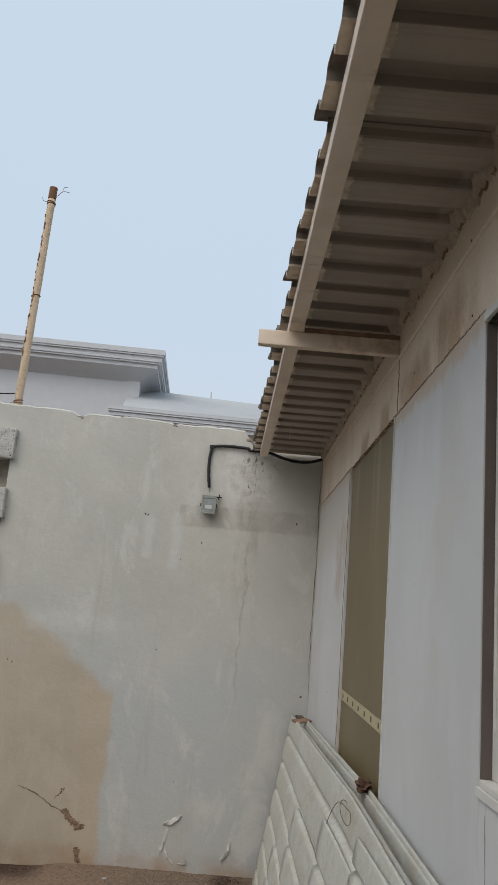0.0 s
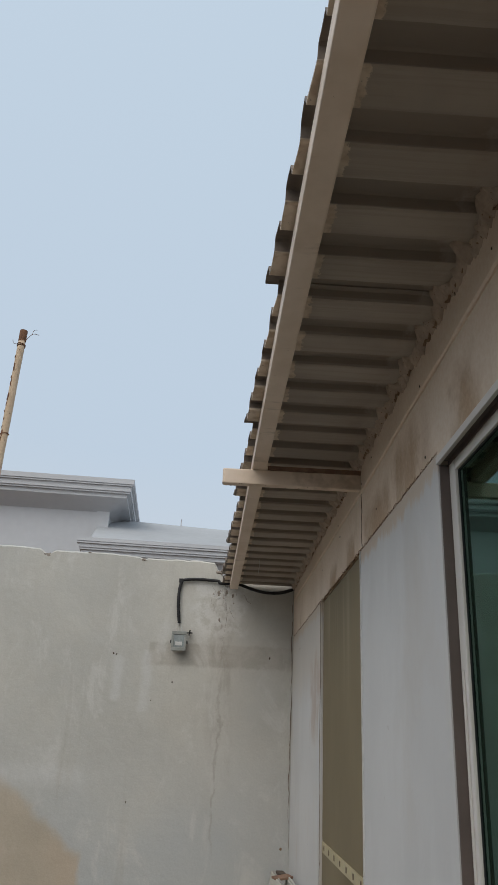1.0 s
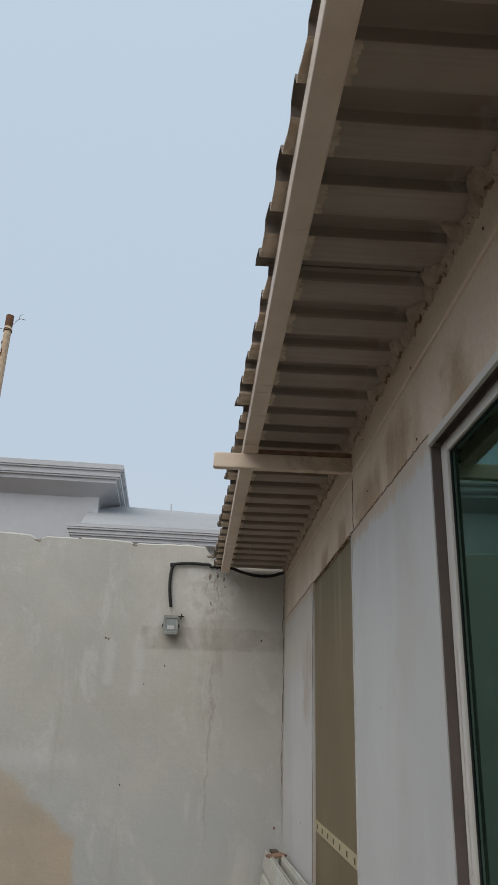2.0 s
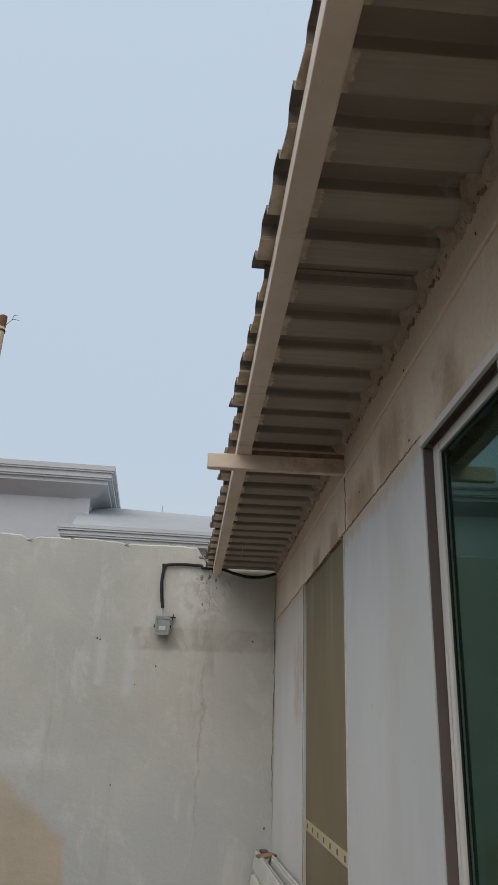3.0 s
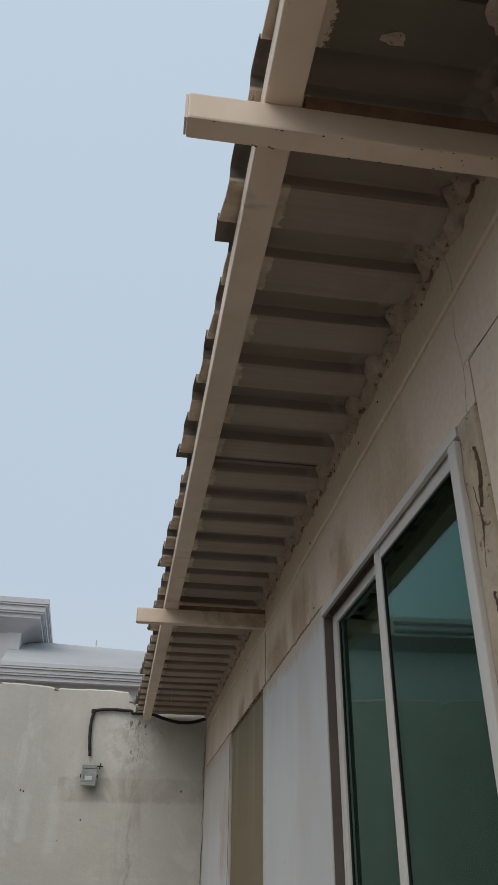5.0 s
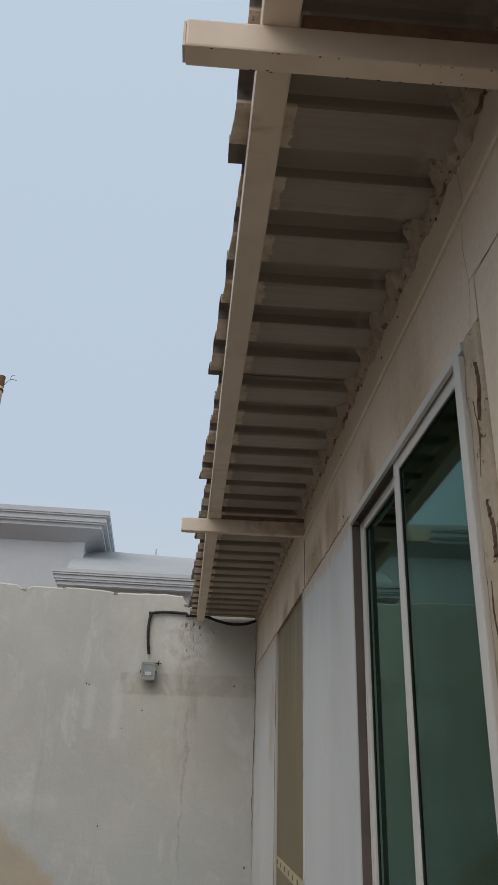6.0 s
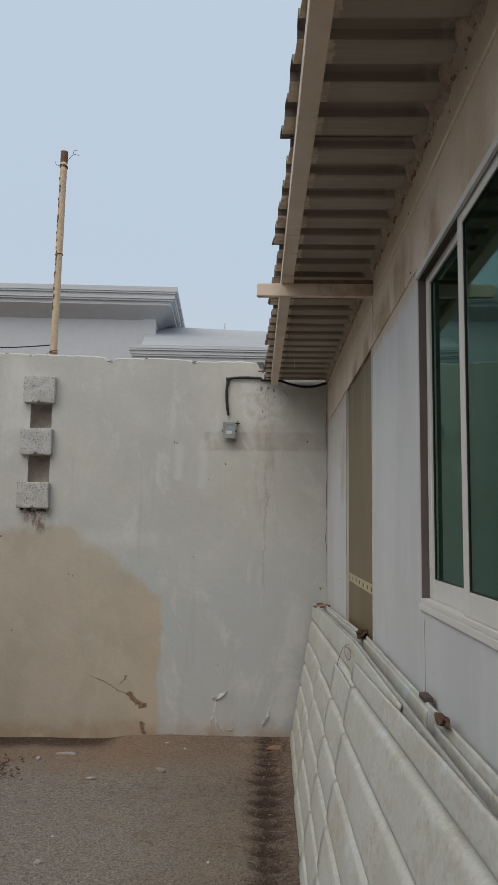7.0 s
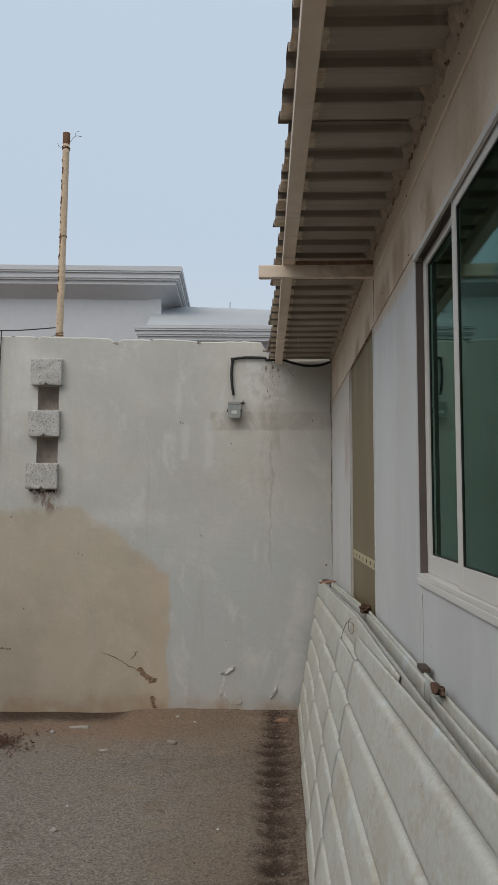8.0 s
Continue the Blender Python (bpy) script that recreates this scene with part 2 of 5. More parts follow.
def roof_sheet_material():
    n = Nodes("weathered_roof_sheet")
    x, y, z = n.xyz()
    xb = n.math("MULTIPLY_ADD", n.math("ADD", y, -1.0), 0.0145, x)      # distance along the sheet, true to the askew beam
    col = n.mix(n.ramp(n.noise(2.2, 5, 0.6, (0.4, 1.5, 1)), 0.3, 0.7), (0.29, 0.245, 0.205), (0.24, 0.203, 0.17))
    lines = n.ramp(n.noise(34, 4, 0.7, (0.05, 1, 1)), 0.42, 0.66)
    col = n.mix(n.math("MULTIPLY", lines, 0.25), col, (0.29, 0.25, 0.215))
    # low flutes a paler tone than the raised ones, streaked lengthwise
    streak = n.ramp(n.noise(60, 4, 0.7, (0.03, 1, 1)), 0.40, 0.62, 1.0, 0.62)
    low_tone = n.mul(n.ramp(z, LOW + 0.008, LOW + 0.012, 1, 0), n.ramp(n.noise(6, 5, 0.65, (0.4, 1, 1)), 0.2, 0.5, 0.75, 1.0), streak)
    col = n.mix(n.math("MULTIPLY", low_tone, 0.95), col, n.mix(n.ramp(n.noise(3, 4), 0.35, 0.65), (0.40, 0.35, 0.295), (0.335, 0.29, 0.245)))
    # the sheets over the camera's start turn dark olive below y 0.2
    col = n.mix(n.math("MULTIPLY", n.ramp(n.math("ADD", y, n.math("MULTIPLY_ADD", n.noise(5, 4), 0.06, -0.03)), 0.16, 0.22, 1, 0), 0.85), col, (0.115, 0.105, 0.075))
    # grimy free edge
    grime = n.math("MULTIPLY", n.ramp(n.math("ADD", xb, n.math("MULTIPLY_ADD", n.noise(14, 4), 0.03, -0.015)), 0.098, 0.125, 1, 0), 0.8)
    col = n.mix(grime, col, n.mix(n.ramp(n.noise(20, 5, 0.7), 0.35, 0.65), (0.11, 0.09, 0.076), (0.18, 0.145, 0.12)))
    # slopped beam paint on the low flutes either side of the beam
    xw = n.math("ADD", xb, n.math("MULTIPLY_ADD", n.noise(30, 5, 0.75), 0.05, -0.025))
    paint = n.mul(n.ramp(xw, 0.068, 0.072), n.ramp(xw, 0.186, 0.190, 1, 0), n.ramp(z, LOW + 0.006, LOW + 0.011, 1, 0), n.ramp(n.noise(38, 4, 0.7), 0.30, 0.36))
    col = n.mix(paint, col, n.mix(n.ramp(n.noise(25, 4), 0.4, 0.65), (0.66, 0.56, 0.45), (0.50, 0.40, 0.30)))
    # cement slopped near the house wall
    cem = n.mul(n.ramp(n.math("ADD", x, n.math("MULTIPLY_ADD", n.noise(16, 5, 0.7), 0.11, -0.055)), 0.43, 0.455), n.ramp(n.noise(11, 5, 0.7), 0.38, 0.55))
    col = n.mix(n.math("MULTIPLY", cem, 0.75), col, n.mix(n.noise(20, 4), (0.45, 0.40, 0.345), (0.33, 0.29, 0.25)))
    return n.done(col, 0.62, n.bump(n.noise(50, 4, 0.6, (0.3, 1, 1)), 0.2, 0.003), 0, 0.3)


def stack_material(name, a, b):
    n = Nodes(name)
    col = n.mix(n.ramp(n.noise(2.0, 5, 0.6), 0.3, 0.7), a, b)
    dirt = n.ramp(n.noise(4.5, 7, 0.75, (1, 0.5, 1)), 0.48, 0.70)
    col = n.mix(n.math("MULTIPLY", dirt, 0.5), col, (0.43, 0.37, 0.285))
    mottle = n.mul(n.ramp(n.noise(30, 5, 0.7, (1, 0.55, 1)), 0.47, 0.60), n.ramp(n.noise(1.7, 4, 0.6), 0.40, 0.60))
    col = n.mix(n.math("MULTIPLY", mottle, 0.4), col, (0.38, 0.315, 0.23))
    lime = n.ramp(n.noise(9.0, 6, 0.7, (1, 0.6, 1)), 0.56, 0.68)
    col = n.mix(n.math("MULTIPLY", lime, 0.7), col, (0.57, 0.61, 0.62))
    lichen = n.mul(n.ramp(n.noise(34, 5, 0.7), 0.56, 0.64), n.ramp(n.noise(3.1, 4), 0.52, 0.66))
    col = n.mix(n.math("MULTIPLY", lichen, 0.45), col, (0.30, 0.25, 0.19))
    speck = n.ramp(n.noise(38, 4, 0.65), 0.69, 0.73)
    col = n.mix(n.math("MULTIPLY", speck, n.ramp(n.noise(3.0, 3), 0.45, 0.65, 0.1, 0.9)), col, (0.14, 0.12, 0.10))
    grain = n.noise(80, 5, 0.6)
    col = n.mix(0.3, col, n.mix(n.ramp(grain, 0.25, 0.75), (0.38, 0.38, 0.38), (0.62, 0.62, 0.62)), "OVERLAY")
    return n.done(col, 0.7, n.bump(n.math("ADD", n.noise(12, 4), n.math("MULTIPLY", grain, 0.4)), 0.25, 0.004), 0, 0.3)


def ground_material():
    n = Nodes("gravel_and_soil")
    x, y, z = n.xyz()
    peb = n.voronoi(120, "Color")
    sepc = n.t.nodes.new("ShaderNodeSeparateColor")
    n.put(sepc.inputs[0], peb)
    wob = n.noise(1.5, 5, 0.65)
    xs = n.math("MULTIPLY_ADD", wob, 1.2, n.math("ADD", x, -0.6))
    ys = n.math("MULTIPLY_ADD", n.noise(2.2, 5, 0.65), 0.9, n.math("ADD", y, -0.45))
    grit = n.ramp(n.noise(75, 6, 0.85), 0.36, 0.64)
    grey = n.mix(n.math("ADD", n.math("MULTIPLY", sepc.outputs[0], 0.45), n.math("MULTIPLY", grit, 0.55)), (0.115, 0.099, 0.085), (0.385, 0.34, 0.29))
    soil = n.mix(n.math("ADD", n.math("MULTIPLY", sepc.outputs[2], 0.35), n.math("MULTIPLY", n.ramp(n.noise(62, 6, 0.85), 0.36, 0.64), 0.65)), (0.095, 0.068, 0.05), (0.31, 0.235, 0.175))
    m = n.math("MAXIMUM", n.ramp(xs, -0.9, 0.2, 0.08, 0.9), n.ramp(ys, 3.9, 4.6))
    m = n.math("MAXIMUM", m, n.mul(n.ramp(n.noise(2.6, 4), 0.56, 0.68), 0.75))
    col = n.mix(m, grey, soil)
    red = n.mul(n.ramp(ys, 3.8, 4.5), n.ramp(x, -0.3, -1.1, 0.25, 1))
    col = n.mix(n.math("MULTIPLY", red, 0.6), col, (0.30, 0.205, 0.145))
    tan = n.mul(n.ramp(n.noise(3.3, 5, 0.55), 0.585, 0.66), n.ramp(n.noise(60, 5, 0.8), 0.3, 0.6, 0.35, 1.0))
    col = n.mix(n.math("MULTIPLY", tan, 0.6), col, (0.275, 0.215, 0.155))
    pits = n.ramp(n.noise(48, 3, 0.7), 0.60, 0.66)
    col = n.mix(n.math("MULTIPLY", pits, 0.7), col, (0.06, 0.052, 0.046))
    clods = n.ramp(n.noise(30, 4, 0.7), 0.57, 0.63)
    col = n.mix(n.math("MULTIPLY", clods, 0.45), col, (0.09, 0.075, 0.062))
    bits = n.ramp(n.noise(64, 3, 0.7), 0.66, 0.70)
    col = n.mix(n.math("MULTIPLY", bits, 0.6), col, (0.42, 0.40, 0.37))
    wet = n.ramp(n.math("MULTIPLY_ADD", n.noise(55, 5, 0.8), 0.05, z), 0.022, -0.008)
    damp = n.mul(n.ramp(n.math("ABSOLUTE", n.math("ADD", n.math("MULTIPLY_ADD", n.noise(9, 4, 0.7), 0.22, x), -0.195)), 0.04, 0.17, 1, 0), n.ramp(n.noise(24, 5, 0.8), 0.36, 0.60, 0.1, 0.85))
    col = n.mix(n.math("MULTIPLY", n.math("MAXIMUM", wet, damp), 0.9), col, (0.055, 0.034, 0.025))
    # wet mud in the drip pits
    turn = n.math("ABSOLUTE", n.math("ADD", n.math("FRACT", n.math("ADD", n.math("DIVIDE", n.math("ADD", y, -PIT0), PITCH), 0.5)), -0.5))
    away = n.math("ADD", n.math("ABSOLUTE", n.math("ADD", n.math("MULTIPLY_ADD", n.noise(11, 4, 0.7), 0.10, x), -0.10)), n.math("MULTIPLY", turn, 0.13))
    mud = n.mul(n.ramp(n.math("ADD", away, n.math("MULTIPLY_ADD", n.noise(45, 5, 0.8), 0.10, -0.05)), 0.045, 0.11, 1, 0), n.ramp(n.noise(70, 5, 0.8), 0.36, 0.60, 0.2, 1.0))
    col = n.mix(n.math("MULTIPLY", mud, 0.85), col, (0.045, 0.028, 0.022))
    grain = n.noise(120, 5, 0.7)
    col = n.mix(0.7, col, n.mix(n.ramp(grain, 0.25, 0.75), (0.3, 0.3, 0.3), (0.7, 0.7, 0.7)), "OVERLAY")
    h = n.math("ADD", n.math("MULTIPLY", sepc.outputs[1], 0.5), grain)
    return n.done(col, 0.95, n.bump(h, 0.7, 0.012), 0, 0.15)


def board_material():
    n = Nodes("brown_board")
    x, y, z = n.xyz()
    col = n.mix(n.ramp(n.noise(2.0, 4, 0.6, (1, 1, 0.5)), 0.3, 0.7), (0.20, 0.153, 0.08), (0.155, 0.117, 0.057))
    pale = n.mul(n.ramp(n.noise(6, 5, 0.6, (1, 1.6, 0.12)), 0.45, 0.7), n.ramp(z, 1.7, 2.3))
    col = n.mix(n.math("MULTIPLY", pale, 0.6), col, (0.30, 0.25, 0.165))
    return n.done(col, 0.5, n.bump(n.noise(40, 4, 0.6, (1, 1, 0.2)), 0.12, 0.003), 0, 0.4)


def glass_material():
    n = Nodes("green_tinted_glass")
    pick = n.t.nodes.new("ShaderNodeMixShader")
    fr = n.t.nodes.new("ShaderNodeFresnel")
    fr.inputs["IOR"].default_value = 1.5
    gl = n.t.nodes.new("ShaderNodeBsdfGlossy")
    gl.inputs["Color"].default_value = (0.52, 0.80, 0.72, 1)
    n.put(gl.inputs["Roughness"], n.ramp(n.noise(9, 5, 0.7, (1, 1, 0.4)), 0.35, 0.75, 0.02, 0.05))
    tr = n.t.nodes.new("ShaderNodeBsdfTransparent")
    tr.inputs["Color"].default_value = (0.21, 0.37, 0.30, 1)
    n.put(pick.inputs[0], n.math("ADD", n.math("MULTIPLY", fr.outputs[0], 0.8), 0.04))
    n.put(pick.inputs[1], tr.outputs[0])
    n.put(pick.inputs[2], gl.outputs[0])
    n.put(n.out.inputs[0], pick.outputs[0])
    return n.m


PITCH, PIT0 = 0.1683, 0.54      # the awning's flutes and the drip pits below them


def beam_material():
    n = Nodes("cream_painted_steel")
    col = n.mix(n.ramp(n.noise(7, 5, 0.6), 0.3, 0.7), (0.775, 0.65, 0.54), (0.685, 0.56, 0.445))
    smudge = n.mul(n.ramp(n.noise(9, 5, 0.7, (0.25, 1, 0.25)), 0.56, 0.68), n.ramp(n.noise(13, 4), 0.35, 0.6))
    col = n.mix(n.math("MULTIPLY", smudge, 0.8), col, (0.42, 0.335, 0.25))
    rust = n.ramp(n.noise(42, 6, 0.7), 0.68, 0.72)
    col = n.mix(n.math("MULTIPLY", rust, 0.7), col, (0.30, 0.18, 0.11))
    grain = n.noise(60, 4, 0.6)
    return n.done(col, n.ramp(grain, 0.2, 0.8, 0.45, 0.62), n.bump(grain, 0.06, 0.003), 0, 0.3)


LOW = 2.703      # underside of the awning sheets' low flutes
M_END = end_wall_material()
M_UPPER = house_upper_material()
M_PANEL = house_panel_material()
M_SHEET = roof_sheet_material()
M_STACK = stack_material("cream_fibre_sheet", (0.535, 0.535, 0.485), (0.485, 0.48, 0.43))
M_STACK_GREY = stack_material("grey_fibre_sheet", (0.39, 0.385, 0.36), (0.35, 0.345, 0.32))
M_GROUND = ground_material()
M_BOARD = board_material()
M_GLASS = glass_material()
M_BEAM = beam_material()
M_ALU = surface("white_aluminium", (0.67, 0.64, 0.60), (0.63, 0.60, 0.565), 3, 60, 0.42, 0.02, grit=0.08)
M_BRONZE = surface("brown_jamb", (0.115, 0.092, 0.082), (0.145, 0.115, 0.105), 4, 60, 0.5, 0.04, grit=0.1)
M_RUBBER = surface("black_rubber", (0.018, 0.018, 0.019), (0.03, 0.03, 0.031), 8, 80, 0.55, 0.1)
M_MORTAR = surface("rough_mortar", (0.52, 0.43, 0.355), (0.40, 0.32, 0.255), 14, 45, 0.95, 0.9, spots=(0.20, 0.12, 0.08), amount=0.10)
M_FOAM = surface("cracked_filler", (0.52, 0.43, 0.33), (0.44, 0.35, 0.255), 7, 40, 0.9, 0.8, spots=(0.20, 0.12, 0.075), amount=0.12)
M_CRACK = surface("dark_crack", (0.13, 0.095, 0.07), (0.19, 0.14, 0.10), 10, 60, 0.95, 0.4)
M_RUBBLE = surface("bare_rusty_mortar", (0.20, 0.13, 0.085), (0.29, 0.20, 0.135), 25, 90, 0.95, 0.5)
M_PIT = surface("dark_pit", (0.07, 0.055, 0.045), (0.11, 0.085, 0.065), 20, 80, 0.95, 0.3)
M_BLOCK = surface("porous_concrete_block", (0.50, 0.485, 0.46), (0.41, 0.395, 0.37), 14, 75, 0.95, 1.0, spots=(0.10, 0.09, 0.08), amount=0.145)
M_HOLLOW = surface("old_mortar_hollow", (0.33, 0.285, 0.24), (0.24, 0.205, 0.17), 9, 50, 0.95, 0.9)
M_POLE = surface("chipped_cream_pole", (0.56, 0.43, 0.30), (0.48, 0.36, 0.245), 5, 50, 0.6, 0.2, spots=(0.10, 0.05, 0.03), amount=0.085)
M_RUST = surface("rusty_steel", (0.20, 0.10, 0.055), (0.13, 0.07, 0.045), 9, 60, 0.9, 0.6)
# villa render: distance haze is mixed into its pale bluish grey
M_FAR = surface("hazed_grey_render", (0.56, 0.57, 0.59), (0.535, 0.545, 0.565), 0.3, 8, 0.9, 0.1, grit=0.1)
M_FAR_ROOF = surface("pale_roof_screed", (0.41, 0.42, 0.43), (0.36, 0.37, 0.38), 0.6, 9, 0.9, 0.2, grit=0.15)
M_STONE = surface("pale_stone", (0.42, 0.39, 0.35), (0.30, 0.27, 0.24), 20, 90, 0.9, 0.5)
M_GRAVEL = surface("gravel_chips", (0.13, 0.118, 0.106), (0.21, 0.195, 0.175), 14, 90, 0.95, 0.4)
M_LITTER = surface("dry_leaves", (0.13, 0.07, 0.045), (0.08, 0.045, 0.03), 20, 90, 0.9, 0.3)
M_WOOD = surface("old_wood", (0.30, 0.19, 0.13), (0.19, 0.11, 0.08), 12, 70, 0.85, 0.5, stretch=(1, 0.2, 1))
M_LAMP = surface("grey_lamp_housing", (0.30, 0.31, 0.285), (0.25, 0.26, 0.24), 10, 60, 0.5, 0.1)
M_LENS = surface("clouded_lamp_glass", (0.30, 0.33, 0.32), (0.24, 0.27, 0.27), 12, 60, 0.15, 0.05, spec=0.6)
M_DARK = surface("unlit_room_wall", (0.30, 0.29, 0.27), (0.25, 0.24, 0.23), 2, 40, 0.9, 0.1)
M_CURTAIN = surface("dull_curtain", (0.16, 0.17, 0.14), (0.12, 0.13, 0.11), 3, 50, 0.95, 0.2, stretch=(1, 3, 0.2))
M_STRIP = surface("pale_metal_strip", (0.50, 0.43, 0.27), (0.42, 0.36, 0.22), 10, 60, 0.5, 0.1)
M_RED = surface("pink_plastic", (0.42, 0.035, 0.12), (0.34, 0.03, 0.09), 20, 60, 0.4, 0.1)
M_PEEL = surface("peeled_paint", (0.58, 0.575, 0.555), (0.50, 0.495, 0.47), 10, 60, 0.8, 0.2)


# ---------------------------------------------------------------- building helpers
def thing(name, place=(0, 0, 0), label="", category="", group="", kind=""):
    """An empty at a thing's base, which parents its parts."""
    ob = new(name)
    ob.empty_display_size = 0.1
    ob.location = place
    return tagged(ob, label, category, group, kind)


def mesh_of(name, bm, material, smooth=False):
    me = bpy.data.meshes.new(name)
    bm.normal_update()
    bm.to_mesh(me)
    bm.free()
    me.materials.append(material)
    if smooth:
        for p in me.polygons:
            p.use_smooth = True
    return me


def base_of(ob):
    m = Matrix.Translation(ob.location)
    return base_of(ob.parent) @ ob.matrix_parent_inverse @ m if ob.parent else m


def part(name, bm, material, parent=None, label="", smooth=False):
    """One mesh object, drawn in world coordinates, under a thing or a part."""
    ob = new(name, mesh_of(name, bm, material, smooth))
    if parent:
        ob.parent = parent
        ob.matrix_parent_inverse = base_of(parent).inverted()
    return tagged(ob, label)


def structure(name, bm, material, label, category, smooth=False):
    return tagged(part(name, bm, material, None, "", smooth), label, category, "", "structure")


def add_box(bm, x0, x1, y0, y1, z0, z1, bevel=0.0, m=None):
    made = bmesh.ops.create_cube(bm, size=1)["verts"]
    for v in made:
        v.co = Vector(((x0 + x1) / 2 + v.co.x * (x1 - x0), (y0 + y1) / 2 + v.co.y * (y1 - y0), (z0 + z1) / 2 + v.co.z * (z1 - z0)))
    if bevel:
        es = list({e for v in made for e in v.link_edges})
        made = bmesh.ops.bevel(bm, geom=es, offset=bevel, segments=2, affect="EDGES", profile=0.6)["verts"]
    if m is not None:
        bmesh.ops.transform(bm, matrix=m, verts=list({v for v in made}))
    return bm


def box(x0, x1, y0, y1, z0, z1, bevel=0.0, m=None):
    return add_box(bmesh.new(), x0, x1, y0, y1, z0, z1, bevel, m)


def tube(points, radius, sides=10, jitter=0.0, seed=1, ends=True):
    """A round bar along a smooth line."""
    rnd = random.Random(seed)
    bm = bmesh.new()
    pts = [Vector(p) for p in points]
    rings = []
    for i, p in enumerate(pts):
        d = (pts[min(i + 1, len(pts) - 1)] - pts[max(i - 1, 0)]).normalized()
        side = d.cross(Vector((0, 0, 1)) if abs(d.z) < 0.9 else Vector((0, 1, 0))).normalized()
        up = side.cross(d)
        r = radius * (1 + rnd.uniform(-jitter, jitter))
        rings.append([bm.verts.new(p + r * (math.cos(a) * side + math.sin(a) * up)) for a in (2 * math.pi * k / sides for k in range(sides))])
    for a, b in zip(rings, rings[1:]):
        for k in range(sides):
            bm.faces.new((a[k], a[(k + 1) % sides], b[(k + 1) % sides], b[k]))
    if ends:
        bm.faces.new(rings[0][::-1])
        bm.faces.new(rings[-1])
    return bm


def smooth_line(points, steps=8):
    """Points on a Catmull-Rom line through a few given ones."""
    p = [Vector(q) for q in points]
    p = [2 * p[0] - p[1]] + p + [2 * p[-1] - p[-2]]
    out = []
    for i in range(1, len(p) - 2):
        for s in range(steps):
            t = s / steps
            out.append(0.5 * (2 * p[i] + (p[i + 1] - p[i - 1]) * t + (2 * p[i - 1] - 5 * p[i] + 4 * p[i + 1] - p[i + 2]) * t * t
                              + (3 * p[i] - p[i - 1] - 3 * p[i + 1] + p[i + 2]) * t ** 3))
    return out + [p[-2]]


def rock(centre, size, seed, squash=0.6, rough=0.35, level=2):
    bm = bmesh.new()
    bmesh.ops.create_icosphere(bm, subdivisions=level, radius=1)
    off = Vector((seed * 3.1, seed * 1.7, seed * 0.9))
    for v in bm.verts:
        k = 1 + rough * noise.noise(v.co * 1.4 + off) + 0.5 * rough * noise.noise(v.co * 3.5 + off)
        v.co = Vector(centre) + Vector((v.co.x * size[0], v.co.y * size[1], v.co.z * size[2] * (1 if squash is None else squash))) * k
    return bm


def crack(plane, at, points, width, seed, steps=7, wander=0.35, jag=1.0):
    """A ragged, tapering strip 2 mm proud of a wall; plane 'x' or 'y' names the wall's normal."""
    rnd = random.Random(seed)
    line = smooth_line([(a, 0, b) for a, b in points], steps)
    bm = bmesh.new()
    rows = []
    n = len(line) - 1
    for i, p in enumerate(line):
        d = (line[min(i + 1, n)] - line[max(i - 1, 0)]).normalized()
        side = Vector((-d.z, 0, d.x))
        w = width * (0.25 + 0.75 * min(1, 4 * min(i, n - i) / max(n, 1))) * (1 + jag * rnd.uniform(-0.65, 0.3))
        c = p + side * width * rnd.uniform(-1, 1) * wander * 3
        row = []
        for s in (-0.5, 0.5):
            q = c + side * w * s
            row.append(bm.verts.new((at, q.x, q.z) if plane == "x" else (q.x, at, q.z)))
        rows.append(row)
    for a, b in zip(rows, rows[1:]):
        bm.faces.new((a[0], a[1], b[1], b[0]))
    made = bmesh.ops.extrude_face_region(bm, geom=bm.faces[:])["geom"]
    for v in made:
        if isinstance(v, bmesh.types.BMVert):
            v.co += Vector((0.006, 0, 0)) if plane == "x" else Vector((0, 0.006, 0))
    bmesh.ops.recalc_face_normals(bm, faces=bm.faces[:])
    return bm


# ---------------------------------------------------------------- ground
WALL, END = 0.5, 5.0      # faces of the house wall (x) and of the end wall (y)


def ground_height(x, y):
    h = 0.02 * noise.noise(Vector((x * 0.9, y * 0.9, 3))) + 0.006 * noise.noise(Vector((x * 4, y * 4, 7)))
    h += 0.0035 * noise.noise(Vector((x * 17, y * 17, 1)))
    h += 0.021 * math.exp(-((y - 4.95) / 0.3) ** 2) * (0.4 - 2 / (1 + math.exp((x + 1.05) / 0.05)))
    if -3.2 < y < 4.9:
        # pits that the awning's drips have dug, one below each flute
        k = (y - PIT0) / PITCH
        i = round(k)
        cx = 0.05 + 0.018 * math.sin(i * 2.3)
        deep = 0.020 + 0.007 * math.sin(i * 1.7 + 1)
        cx += 0.03 * noise.noise(Vector((x * 12, y * 12, 2)))
        h += 0.007 * noise.noise(Vector((x * 38, y * 38, 4))) * math.exp(-((x - cx) / 0.12) ** 2)
        d = ((x - cx) / 0.085) ** 2 + ((k - i) * PITCH / 0.06) ** 2
        h -= deep * math.exp(-d ** 1.5) + 0.008 * math.exp(-((x - cx) / 0.11) ** 2)
    return h


